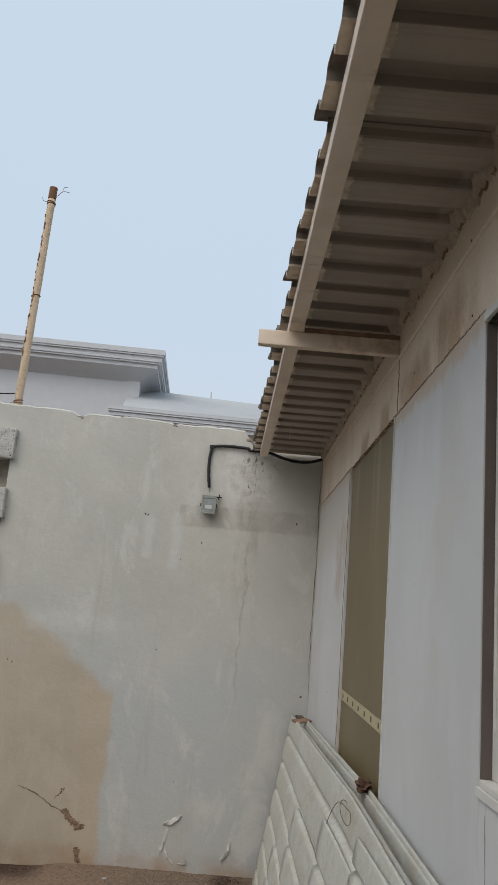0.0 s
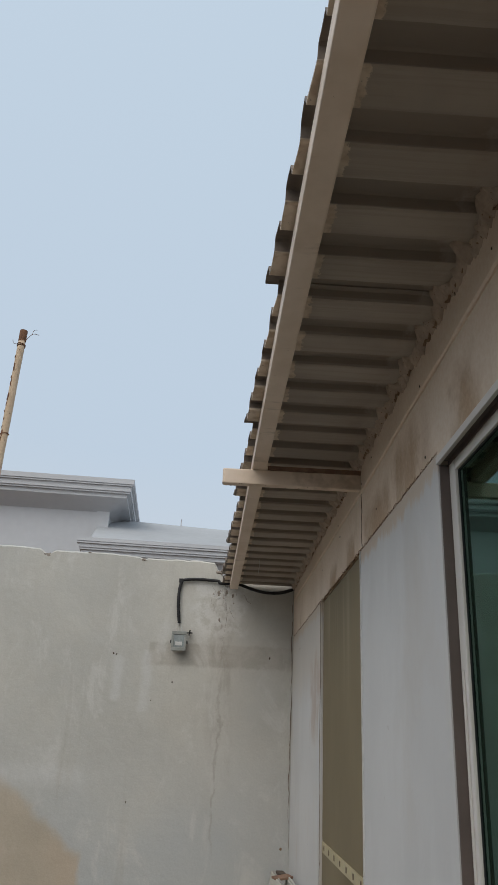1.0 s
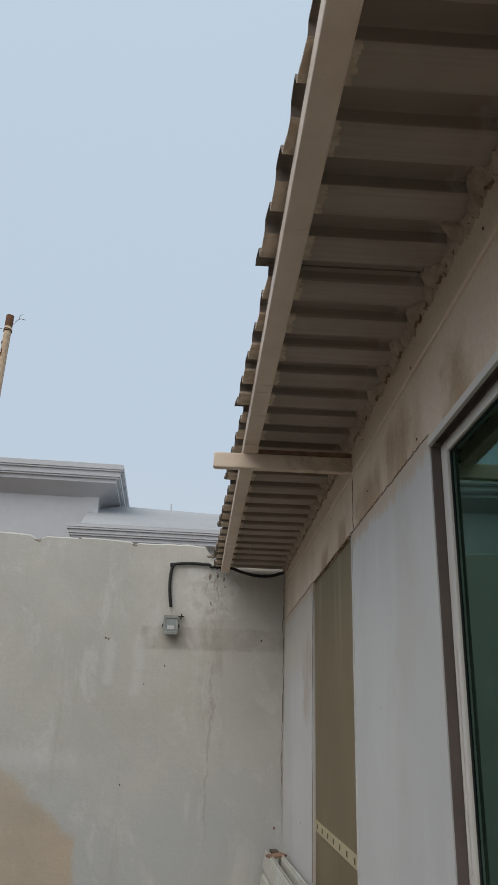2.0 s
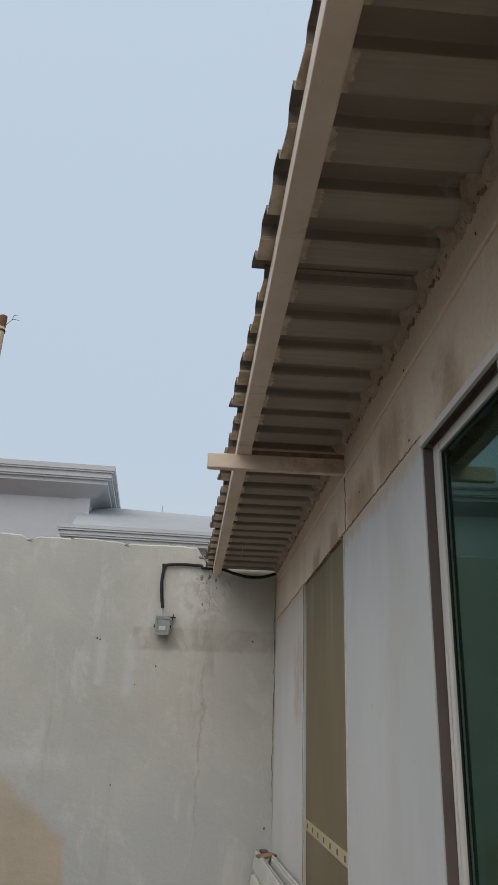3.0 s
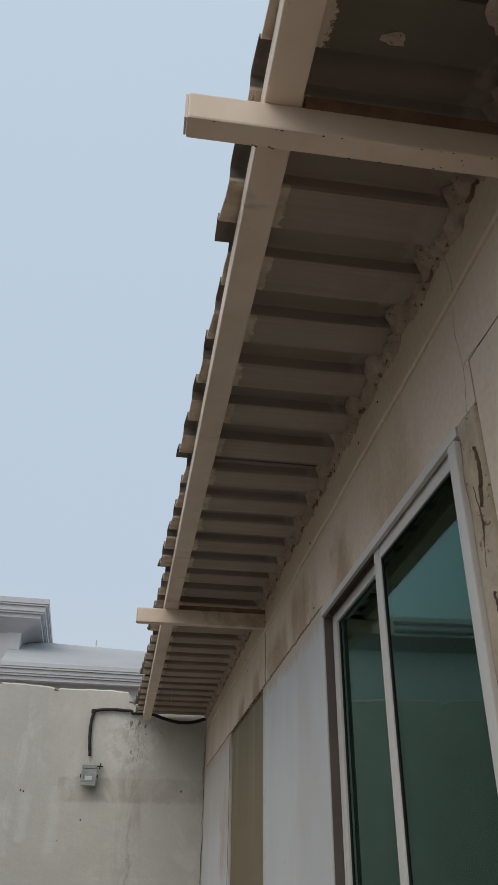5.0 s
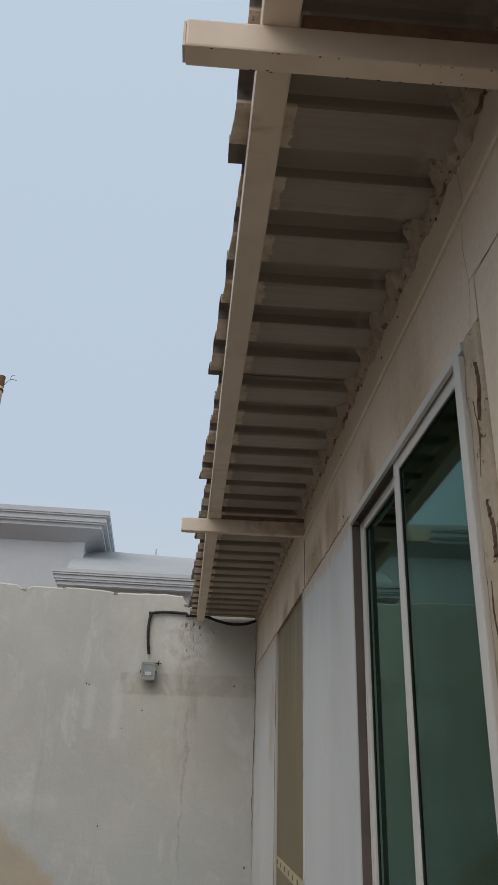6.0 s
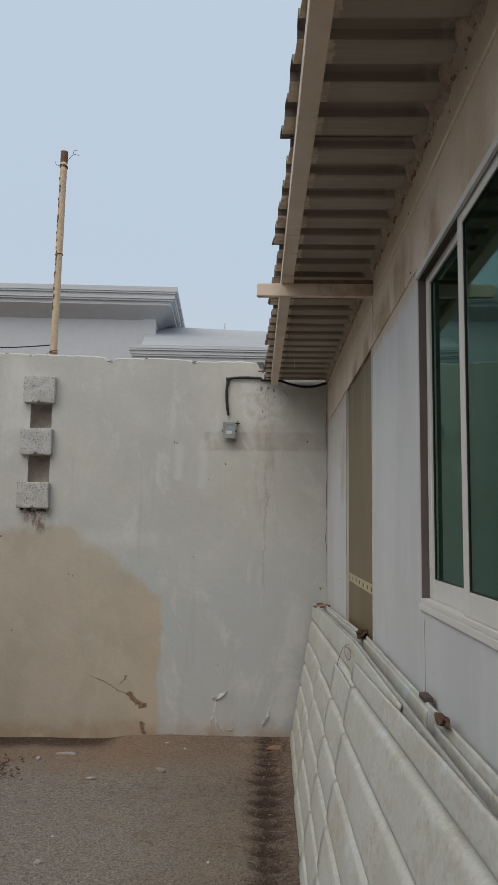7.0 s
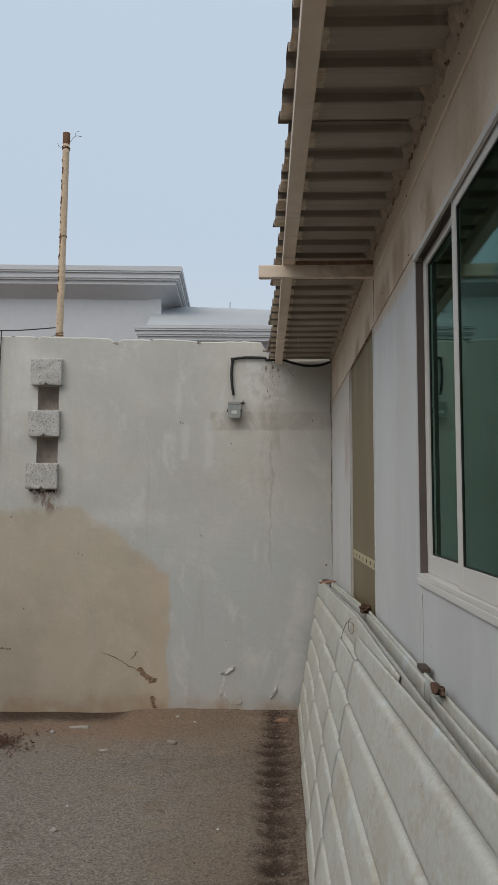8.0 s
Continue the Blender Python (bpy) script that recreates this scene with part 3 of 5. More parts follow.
near_x = [-3.2 + 0.05 * i for i in range(62)] + [-0.10 + 0.018 * i for i in range(17)] + [0.25 + 0.08 * i for i in range(5)]
near_y = [-1.5 + 0.06 * i for i in range(54)] + [1.74 + 0.022 * i for i in range(151)]
gx = [-400, -120, -40, -15, -7, -4.5, -3.8] + near_x + [0.9, 2, 5, 15, 40, 120, 400]
gy = [-400, -120, -40, -15, -7, -4, -2.5] + near_y + [5.4, 7, 12, 25, 60, 150, 400]
bm = bmesh.new()
grid = [[bm.verts.new((x, y, ground_height(x, y) if -4 < x < 0.6 and -2.6 < y < 5.2 else 0.0)) for x in gx] for y in gy]
for r0, r1 in zip(grid, grid[1:]):
    for k in range(len(gx) - 1):
        bm.faces.new((r0[k], r0[k + 1], r1[k + 1], r1[k]))
structure("ground", bm, M_GROUND, "grey gravel and brown soil yard with dark drip pits", "ground", True)

# ---------------------------------------------------------------- end wall
BLOCK_X0, BLOCK_X1 = -1.878, -1.634
HOLES = ((2.297, 2.500), (1.878, 2.092))


def wall_top(x):
    """The broken plaster edge along the top of the end wall."""
    h = 2.848 - 0.032 * (x + 0.05)
    h += 0.012 * noise.noise(Vector((x * 3.1, 0, 5))) + 0.007 * noise.noise(Vector((x * 14, 2, 5)))
    h -= 0.035 * math.exp(-((x + 1.22) / 0.035) ** 2) + 0.02 * math.exp(-((x + 1.85) / 0.02) ** 2) + 0.012 * math.exp(-((x + 0.55) / 0.02) ** 2)
    if x > -0.06:
        h -= min(0.09, 1.6 * (x + 0.06)) * (1 if x < 0.12 else 0.85)
    return h


bm = bmesh.new()
add_box(bm, -4.4, -1.835, END, 5.2, -0.3, 2.66)
add_box(bm, -1.665, 0.75, END, 5.2, -0.3, 2.66)
for z0, z1 in ((-0.3, HOLES[1][0]), (HOLES[1][1], HOLES[0][0]), (HOLES[0][1], 2.66)):
    add_box(bm, -1.835, -1.665, END, 5.2, z0, z1)
xs = [-4.4 + 0.02 * i for i in range(258)]
rim = []
for x in xs:
    h = wall_top(x)
    lip = 0.006 + 0.006 * noise.noise(Vector((x * 9, 4, 1)))
    rim.append([bm.verts.new(p) for p in ((x, END, 2.66), (x, END, h - 0.012), (x, END + 0.012 + lip, h), (x, 5.19, h + 0.006 * noise.noise(Vector((x * 8, 8, 8)))), (x, 5.2, 2.66))])
for a, b in zip(rim, rim[1:]):
    for k in range(4):
        bm.faces.new((a[k], a[k + 1], b[k + 1], b[k]))
bm.faces.new(rim[0])
bm.faces.new(rim[-1][::-1])
bmesh.ops.recalc_face_normals(bm, faces=bm.faces[:])
wall_end = structure("wall_end", bm, M_END, "stained beige plaster wall with a tan repaint and broken top edge", "wall")

bm = bmesh.new()
for z0, z1 in HOLES:
    for sx in (-1.833, -1.667):
        part("mortar_lump", rock((sx, END + 0.045, (z0 + z1) / 2), (0.014, 0.035, 0.07), 300 * z0 + sx, None, 0.6, 2), M_HOLLOW, wall_end)
    # hollowed mortar pocket with concave sides
    cols = []
    for i in range(9):
        u = i / 8
        row = []
        for k in range(9):
            w = k / 8
            x = -1.835 + 0.17 * u
            edge = (2 * u - 1) ** 4
            y = END + 0.006 + 0.085 * (1 - edge) * (1 - 0.5 * (2 * w - 1) ** 6) + 0.012 * noise.noise(Vector((x * 25, w * 5 + z0, 0)))
            row.append(bm.verts.new((x, y, z0 + (z1 - z0) * w)))
        cols.append(row)
    for a, b in zip(cols, cols[1:]):
        for k in range(8):
            bm.faces.new((a[k], b[k], b[k + 1], a[k + 1]))
part("mortar_pocket", bm, M_HOLLOW, wall_end, "dark hollow of broken brown mortar", True)


def concrete_block(z0, z1, dx, seed):
    """End of a rough hollow block that sticks out of the wall."""
    bm = bmesh.new()
    bmesh.ops.create_cube(bm, size=1)
    bmesh.ops.bevel(bm, geom=bm.edges[:], offset=0.018, segments=1, affect="EDGES")
    bmesh.ops.subdivide_edges(bm, edges=bm.edges[:], cuts=11, use_grid_fill=True)
    for v in bm.verts:
        p = Vector(((BLOCK_X0 + BLOCK_X1) / 2 + dx + v.co.x * (BLOCK_X1 - BLOCK_X0), END + 0.0 + v.co.y * 0.11, (z0 + z1) / 2 + v.co.z * (z1 - z0)))
        n1 = noise.noise(p * 45 + Vector((seed, 0, 0)))
        p += Vector((0.3, 1, 0.3)) * 0.007 * n1 * (1 if v.co.y < 0.4 else 0)
        v.co = p
    # notch under the block
    for v in bm.verts:
        if v.co.z < z0 + 0.03 and abs(v.co.x - (BLOCK_X0 + BLOCK_X1) / 2 - dx + 0.004) < 0.011 and v.co.y < END - 0.02:
            v.co.z += 0.02
    return bm


for i, (z0, z1, dx) in enumerate(((2.500, 2.712, -0.003), (2.092, 2.297, -0.012), (1.678, 1.878, -0.018))):
    part("concrete_block", concrete_block(z0, z1, dx, i * 3.3), M_BLOCK, wall_end, "rough grey porous block end" if i == 0 else "", True)

# broken patches, cracks and peeling paint on the end wall
for k, (pts, w, name) in enumerate((
        ([(-1.30, 0.42), (-1.2, 0.395), (-1.08, 0.33), (-0.98, 0.285)], 0.007, "crack"),
        ([(-1.06, 0.36), (-1.02, 0.42), (-1.0, 0.43)], 0.010, "crack"),
        ([(-0.985, 0.30), (-0.95, 0.26), (-0.915, 0.235), (-0.88, 0.215)], 0.050, "broken_plaster"),
        ([(-0.885, 0.09), (-0.88, 0.05), (-0.865, 0.02)], 0.034, "broken_plaster"),
        ([(-2.12, 0.44), (-2.06, 0.445), (-2.0, 0.44)], 0.022, "broken_plaster"),
        ([(0.055, 2.80), (0.03, 2.62), (0.045, 2.48), (0.02, 2.30)], 0.0018, "crack"),
        ([(0.495, 2.70), (0.49, 2.3), (0.495, 1.9), (0.49, 1.5), (0.495, 1.1)], 0.004, "crack"))):
    if name == "crack":
        part(name, crack("y", END - 0.002, pts, w, 20 + k, 9), M_CRACK, wall_end)
        continue
    for i, p in enumerate(smooth_line([(a, END, b) for a, b in pts], 3)):
        r = w * (0.25 + 0.3 * abs(noise.noise(Vector((i * 1.7, k, 0)))))
        part(name, rock(p + Vector((0, 0, 0.3 * r * math.sin(i * 2.1))), (r * 1.3, 0.003, r), i + 7 * k, None, 1.1, 3), M_RUBBLE if i % 3 else M_CRACK, wall_end)
rnd = random.Random(5)
for k, (x, z, r) in enumerate(((-0.69, 2.205, 0.009), (-0.672, 2.20, 0.008), (0.345, 2.22, 0.009), (-0.29, 2.04, 0.007), (-0.42, 1.92, 0.006), (-0.52, 1.32, 0.008),
                               (-1.48, 1.18, 0.012), (-1.45, 1.165, 0.010), (-1.82, 1.615, 0.007), (-1.78, 1.58, 0.006), (-1.80, 1.648, 0.010), (-1.73, 1.645, 0.009), (-1.845, 1.64, 0.006), (-1.765, 1.65, 0.011), (-1.72, 1.6, 0.005),
                               (0.45, 1.1, 0.009), (-0.32, 0.52, 0.007), (-1.9, 0.75, 0.008), (-2.02, 1.46, 0.01))):
    r *= 0.65 if k < 8 else 0.9
    part("chip", rock((x, END, z), (r, 0.004, r * rnd.uniform(0.8, 1.5)), k, None, 0.6, 1), M_PIT if k < 6 else M_RUBBLE, wall_end)
rnd = random.Random(41)
for k in range(26):
    x, z = 0.02 + rnd.gauss(0, 0.045), 2.72 - abs(rnd.gauss(0, 0.13))
    r = rnd.uniform(0.004, 0.011)
    part("scab", rock((x, END, z), (r, 0.004, r * rnd.uniform(0.8, 1.8)), 100 + k, None, 0.9, 2), rnd.choice((M_HOLLOW, M_PEEL, M_PEEL)), wall_end)
for k in range(10):
    x, z = 0.03 + rnd.gauss(0, 0.05), 2.70 - abs(rnd.gauss(0, 0.16))
    a, l = rnd.uniform(0.9, 2.2), rnd.uniform(0.03, 0.09)
    pts = [(x + l * i / 3 * math.cos(a) + rnd.uniform(-0.006, 0.006), z - l * i / 3 * math.sin(a)) for i in range(4)]
    part("crack", crack("y", END - 0.002, pts, rnd.uniform(0.001, 0.002), 400 + k, 5, 0.5), M_CRACK if k % 3 == 0 else M_HOLLOW, wall_end)
# row of dark chips stands in for the shadow gap under the lowest block
for k in range(16):
    x, z = rnd.uniform(-1.87, -1.68), 1.672 - 0.02 * rnd.random() ** 2
    r = rnd.uniform(0.006, 0.014)
    part("chip", rock((x, END, z), (r * 1.2, 0.006, r), 500 + k, None, 0.8, 1), M_PIT, wall_end)
for k, (pts, w) in enumerate((([(-0.36, 0.27), (-0.31, 0.29), (-0.25, 0.33)], 0.045), ([(-0.33, 0.28), (-0.345, 0.18), (-0.38, 0.08)], 0.035), ([(-0.345, 0.17), (-0.32, 0.09), (-0.27, 0.045)], 0.02),
                              ([(0.07, 0.23), (0.05, 0.14), (0.01, 0.10)], 0.03), ([(-0.22, 0.11), (-0.2, 0.06), (-0.25, 0.05)], 0.016))):
    bm = crack("y", END - 0.004, pts, w * 0.6, 60 + k, 5, 0.05, 0.35)
    for v in bm.verts:
        v.co.y -= 0.03 * max(0.0, noise.noise(v.co * 16))
    part("paint_flake", bm, M_PEEL, wall_end, "curled white paint flake")

for k, (x, w) in enumerate(((-1.22, 0.03), (-1.86, 0.016), (-0.55, 0.018), (-0.02, 0.03), (0.03, 0.03), (-0.93, 0.012), (-2.05, 0.014))):
    part("top_break", rock((x, END + 0.006, wall_top(x) - 0.008), (w, 0.010, w * 0.45), 200 + k, None, 0.8, 2), M_HOLLOW, wall_end)

# plain walls that close the yard out of sight
structure("wall_left", box(-4.6, -4.4, -5.2, 5.2, -0.3, 2.87), M_END, "plain beige plaster yard wall", "wall")
structure("wall_back", box(-4.4, 0.5, -5.2, -5.0, -0.3, 2.87), M_END, "plain beige plaster yard wall", "wall")

# ---------------------------------------------------------------- house wall
WIN_Y0, WIN_Y1, WIN_Z0, WIN_Z1 = 0.552, 1.527, 1.338, 2.350
BOARD_Y0, BOARD_Y1 = 2.533, 3.60
JOINT = 2.366

bm = bmesh.new()
add_box(bm, WALL, 0.72, WIN_Y1 + 0.004, 5.0, JOINT, 3.3)
add_box(bm, WALL, 0.72, 0.48, WIN_Y1 + 0.004, WIN_Z1, 3.3)
add_box(bm, WALL, 0.72, -5.2, 0.48, 2.432, 3.3)
wall_upper = structure("wall_house", bm, M_UPPER, "beige rendered band of the house wall with rust stains", "wall")


def lower_panel(y0, y1, z0, z1, name="wall_panel", proud=0.0):
    bm = box(WALL - proud, 0.72, y0, y1, z0, z1, 0.002)
    return part(name, bm, M_PANEL, wall_upper, "white painted wall panel with faint dirt")


GAP = 0.0025
lower_panel(BOARD_Y1, 4.998, -0.3, JOINT - GAP)
lower_panel(WIN_Y1 + 0.004, BOARD_Y0, -0.3, JOINT - GAP)
lower_panel(0.48, 1.484, -0.3, 1.3145)
lower_panel(1.484 + GAP, WIN_Y1 + 0.0015, -0.3, 1.3145)
part("wall_panel", box(WALL, 0.72, -5.2, 0.48 - GAP, -0.3, 2.430, 0.002), M_UPPER, wall_upper, "beige rendered wall panel")
part("wall_panel", box(WALL + 0.03, 0.72, BOARD_Y0, BOARD_Y1, -0.3, 0.85), M_PANEL, wall_upper)

# thin plaster bead, the joint cracks and the seam under the bracket
rnd = random.Random(8)
bead_line = [Vector((WALL - 0.001, y, 2.578 + 0.004 * noise.noise(Vector((y * 2, 0, 0))) + (0.03 * max(0, y - 2.5) / 2.5))) for y in [-3 + 0.08 * i for i in range(100)]]
part("plaster_bead", tube(bead_line, 0.006, 6, 0.25, 3), M_UPPER, wall_upper)
joint = [(y, JOINT + 0.008 * noise.noise(Vector((y * 5, 1, 0)))) for y in [WIN_Y1 + 0.03 + 0.1 * i for i in range(35)]]
part("crack", crack("x", WALL - 0.0008, joint, 0.0042, 31, 6, 0.5), M_RUBBLE, wall_upper)
part("crack", crack("x", WALL - 0.002, [(2.50, 2.585), (2.497, 2.5), (2.503, 2.43), (2.497, 2.37)], 0.0045, 32), M_CRACK, wall_upper)
part("crack", crack("x", WALL - 0.0004, [(0.515, 2.35), (0.50, 2.43), (0.51, 2.52), (0.49, 2.60), (0.50, 2.69)], 0.0007, 33), M_HOLLOW, wall_upper)
part("crack", crack("x", WALL - 0.0004, [(0.50, 2.435), (0.46, 2.435), (0.40, 2.43), (0.2, 2.428), (-0.2, 2.43)], 0.0010, 34), M_HOLLOW, wall_upper)
part("crack", crack("x", WALL - 0.0006, [(1.487, 1.29), (1.482, 1.15), (1.49, 1.0), (1.484, 0.85)], 0.0018, 35), M_HOLLOW, wall_upper)
part("crack", crack("x", WALL - 0.002, [(3.615, 2.36), (3.606, 2.0), (3.62, 1.6), (3.605, 1.3), (3.612, 1.05)], 0.0045, 36, 9), M_CRACK, wall_upper)
for k in range(26):
    y, z = rnd.uniform(0.3, 4.8), rnd.choice((rnd.uniform(2.6, 2.68), rnd.uniform(2.38, 2.66), rnd.uniform(1.2, 2.3)))
    if WIN_Y0 - 0.1 < y < WIN_Y1 + 0.02 and z < 2.4 or BOARD_Y0 - 0.02 < y < BOARD_Y1 + 0.02 and z < 2.4:
        continue
    part("chip", rock((WALL, y, z), (0.003, rnd.uniform(0.002, 0.004), rnd.uniform(0.002, 0.0045)), k, None, 0.6, 1), M_PIT, wall_upper)

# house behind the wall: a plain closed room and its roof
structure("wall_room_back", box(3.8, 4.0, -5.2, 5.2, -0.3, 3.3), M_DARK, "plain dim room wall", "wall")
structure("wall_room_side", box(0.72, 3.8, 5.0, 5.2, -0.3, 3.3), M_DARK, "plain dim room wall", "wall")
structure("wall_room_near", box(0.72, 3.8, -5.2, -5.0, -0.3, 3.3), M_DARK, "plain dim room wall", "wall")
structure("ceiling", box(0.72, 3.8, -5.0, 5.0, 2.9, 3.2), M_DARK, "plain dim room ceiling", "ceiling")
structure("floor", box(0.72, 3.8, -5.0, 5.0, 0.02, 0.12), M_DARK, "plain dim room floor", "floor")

# ---------------------------------------------------------------- covered opening
cover = thing("cover_board", (WALL, 3.06, 0.85), "brown board closing an opening in the white wall", "board")
part("panel", box(WALL + 0.012, WALL + 0.03, BOARD_Y0 + 0.002, BOARD_Y1 - 0.002, 0.85, JOINT - 0.003), M_BOARD, cover)
part("edge_trim", box(WALL - 0.004, WALL + 0.012, BOARD_Y0 - 0.007, BOARD_Y0 + 0.006, 0.9, JOINT - 0.004, 0.002), M_PEEL, cover, "thin pale metal edge")
strip = part("strip", box(WALL + 0.007, WALL + 0.012, BOARD_Y0 + 0.03, BOARD_Y1 - 0.02, 1.262, 1.305, 0.001), M_STRIP, cover, "pale perforated metal strip")
for i in range(7):
    y = BOARD_Y0 + 0.10 + 0.145 * i
    part("slot", box(WALL + 0.0045, WALL + 0.0075, y - 0.006, y + 0.006, 1.275, 1.294), M_CRACK, strip)

# ---------------------------------------------------------------- window
window = tagged(thing("window_1", (WALL, 1.08, WIN_Z0), "white aluminium sliding window with green tinted glass", "window"), kind="structure")
FX0, FX1 = WALL - 0.006, WALL + 0.10
part("frame_head", box(FX0, FX0 + 0.010, WIN_Y0, WIN_Y1, WIN_Z1 - 0.020, WIN_Z1 - 0.001, 0.002), M_ALU, window)
part("frame_jamb", box(FX0 + 0.008, FX1, WIN_Y1 - 0.004, WIN_Y1, WIN_Z0, WIN_Z1 - 0.0205, 0.001), M_BRONZE, window, "brown jamb")
part("frame_jamb", box(FX0 - 0.006, FX1, WIN_Y0, WIN_Y0 + 0.03, WIN_Z0, WIN_Z1 - 0.0285, 0.003), M_ALU, window)
part("frame_sill", box(FX0 + 0.004, FX1, WIN_Y0 + 0.031, WIN_Y1 - 0.005, WIN_Z0 - 0.002, WIN_Z0 + 0.012, 0.002), M_ALU, window)
part("head_liner", box(FX0 + 0.011, FX1, WIN_Y0, WIN_Y1, WIN_Z1 - 0.008, WIN_Z1 - 0.001), M_BRONZE, window, "brown head liner")
part("track", box(WALL + 0.0222, WALL + 0.0238, WIN_Y0 + 0.031, WIN_Y1 - 0.006, WIN_Z1 - 0.022, WIN_Z1 - 0.0085), M_BRONZE, window, "brown track")
part("window_sill", box(WALL - 0.006, WALL + 0.02, 0.48, WIN_Y1 + 0.004, 1.316, 1.3355, 0.002), M_ALU, window, "white ledge below the window")


def sash(x0, x1, y0, y1, z0, z1, bottom):
    s = thing("sash", (x0, y0, z0))
    s.parent = window
    s.matrix_parent_inverse = base_of(window).inverted()
    part("stile", box(x0, x1, y0, y0 + 0.036, z0, z1, 0.003), M_ALU, s)
    part("stile", box(x0, x1, y1 - 0.042, y1, z0, z1, 0.003), M_ALU, s)
    part("rail", box(x0 + 0.001, x1 - 0.001, y0 + 0.0365, y1 - 0.0425, z1 - 0.036, z1, 0.002), M_ALU, s)
    part("rail", box(x0 + 0.001, x1 - 0.001, y0 + 0.0365, y1 - 0.0425, z0, z0 + bottom, 0.002), M_ALU, s)
    xm = (x0 + x1) / 2
    gasket = bmesh.new()
    ya, yb, za, zb = y0 + 0.037, y1 - 0.043, z0 + bottom + 0.0005, z1 - 0.0365
    for q in ((ya, ya + 0.003, za, zb), (yb - 0.003, yb, za, zb), (ya + 0.0032, yb - 0.0032, za, za + 0.003), (ya + 0.0032, yb - 0.0032, zb - 0.003, zb)):
        add_box(gasket, xm - 0.005, xm + 0.006, *q)
    part("gasket", gasket, M_RUBBER, s)
    pane = part("pane", box(xm - 0.002, xm + 0.002, ya + 0.001, yb - 0.001, za + 0.001, zb - 0.001), M_GLASS, s, "green tinted reflective glass")
    pane.visible_shadow = False
    return s


sash(WALL + 0.024, WALL + 0.048, 1.03, WIN_Y1 - 0.0052, WIN_Z0 + 0.013, WIN_Z1 - 0.0095, 0.056)
sash(WALL + 0.006, WALL + 0.0218, WIN_Y0 + 0.032, 1.066, WIN_Z0 + 0.013, WIN_Z1 - 0.0095, 0.058)
part("pull_rail", box(WALL + 0.0205, WALL + 0.0237, WIN_Y1 - 0.030, WIN_Y1 - 0.022, WIN_Z0 + 0.10, 1.86, 0.001), M_ALU, window)
curtain = bmesh.new()
rows = [[curtain.verts.new((0.80 + 0.022 * math.sin(y * 46) + 0.01 * math.sin(y * 17), y, z)) for y in [0.45 + 0.012 * i for i in range(105)]] for z in (1.1, 2.5)]
for k in range(104):
    curtain.faces.new((rows[0][k], rows[0][k + 1], rows[1][k + 1], rows[1][k]))
curtain_ob = part("curtain", curtain, M_CURTAIN, None, "dull curtain hanging inside behind tinted glass", True)
tagged(curtain_ob, category="curtain")
sol = curtain_ob.modifiers.new("thick", "SOLIDIFY")
sol.thickness = 0.003

# crumbling filler beside the window
bm = bmesh.new()
rows = []
for i in range(70):
    z = 1.30 + (2.345 - 1.30) * i / 69
    row = []
    for k in range(8):
        y = 0.482 + 0.069 * k / 7
        bulge = 0.004 * math.sin(math.pi * k / 7) + 0.004 * noise.noise(Vector((y * 40, z * 14, 2)))
        groove = -0.012 * math.exp(-((y - 0.505 - 0.012 * noise.noise(Vector((z * 6, 0, 4)))) / 0.004) ** 2)
        row.append(bm.verts.new((WALL - 0.002 - max(-0.001, bulge + groove), y, z)))
    rows.append(row)
for a, b in zip(rows, rows[1:]):
    for k in range(7):
        bm.faces.new((a[k], a[k + 1], b[k + 1], b[k]))
made = bmesh.ops.extrude_face_region(bm, geom=bm.faces[:])["geom"]
for v in made:
    if isinstance(v, bmesh.types.BMVert):
        v.co.x = WALL + 0.03
bmesh.ops.recalc_face_normals(bm, faces=bm.faces[:])
part("filler", bm, M_FOAM, wall_upper, "cracked crumbling beige filler", True)
for k, (y, z, l) in enumerate(((0.50, 2.28, 0.10), (0.515, 2.22, 0.13), (0.503, 2.05, 0.09), (0.52, 1.93, 0.12), (0.50, 1.80, 0.07), (0.512, 1.62, 0.10), (0.498, 1.45, 0.06))):
    pts = [(y + 0.006 * math.sin(5 * i + k), z - l * i / 4) for i in range(5)]
    part("crack", crack("x", WALL - 0.0075, pts, 0.0012 if k % 2 else 0.0022, 80 + k, 5, 0.4), M_CRACK, wall_upper)

# ---------------------------------------------------------------- awning
awning = thing("awning", (WALL, 2.0, 2.6), "corrugated sheet awning on cream painted steel tubes", "awning")
BX0, BX1 = 0.110, 0.164
BEAM_Z0, BEAM_Z1 = 2.648, 2.700


def skew_beam(y):
    """The beam runs slightly askew to the wall."""
    return -0.0145 * (y - 1.0)


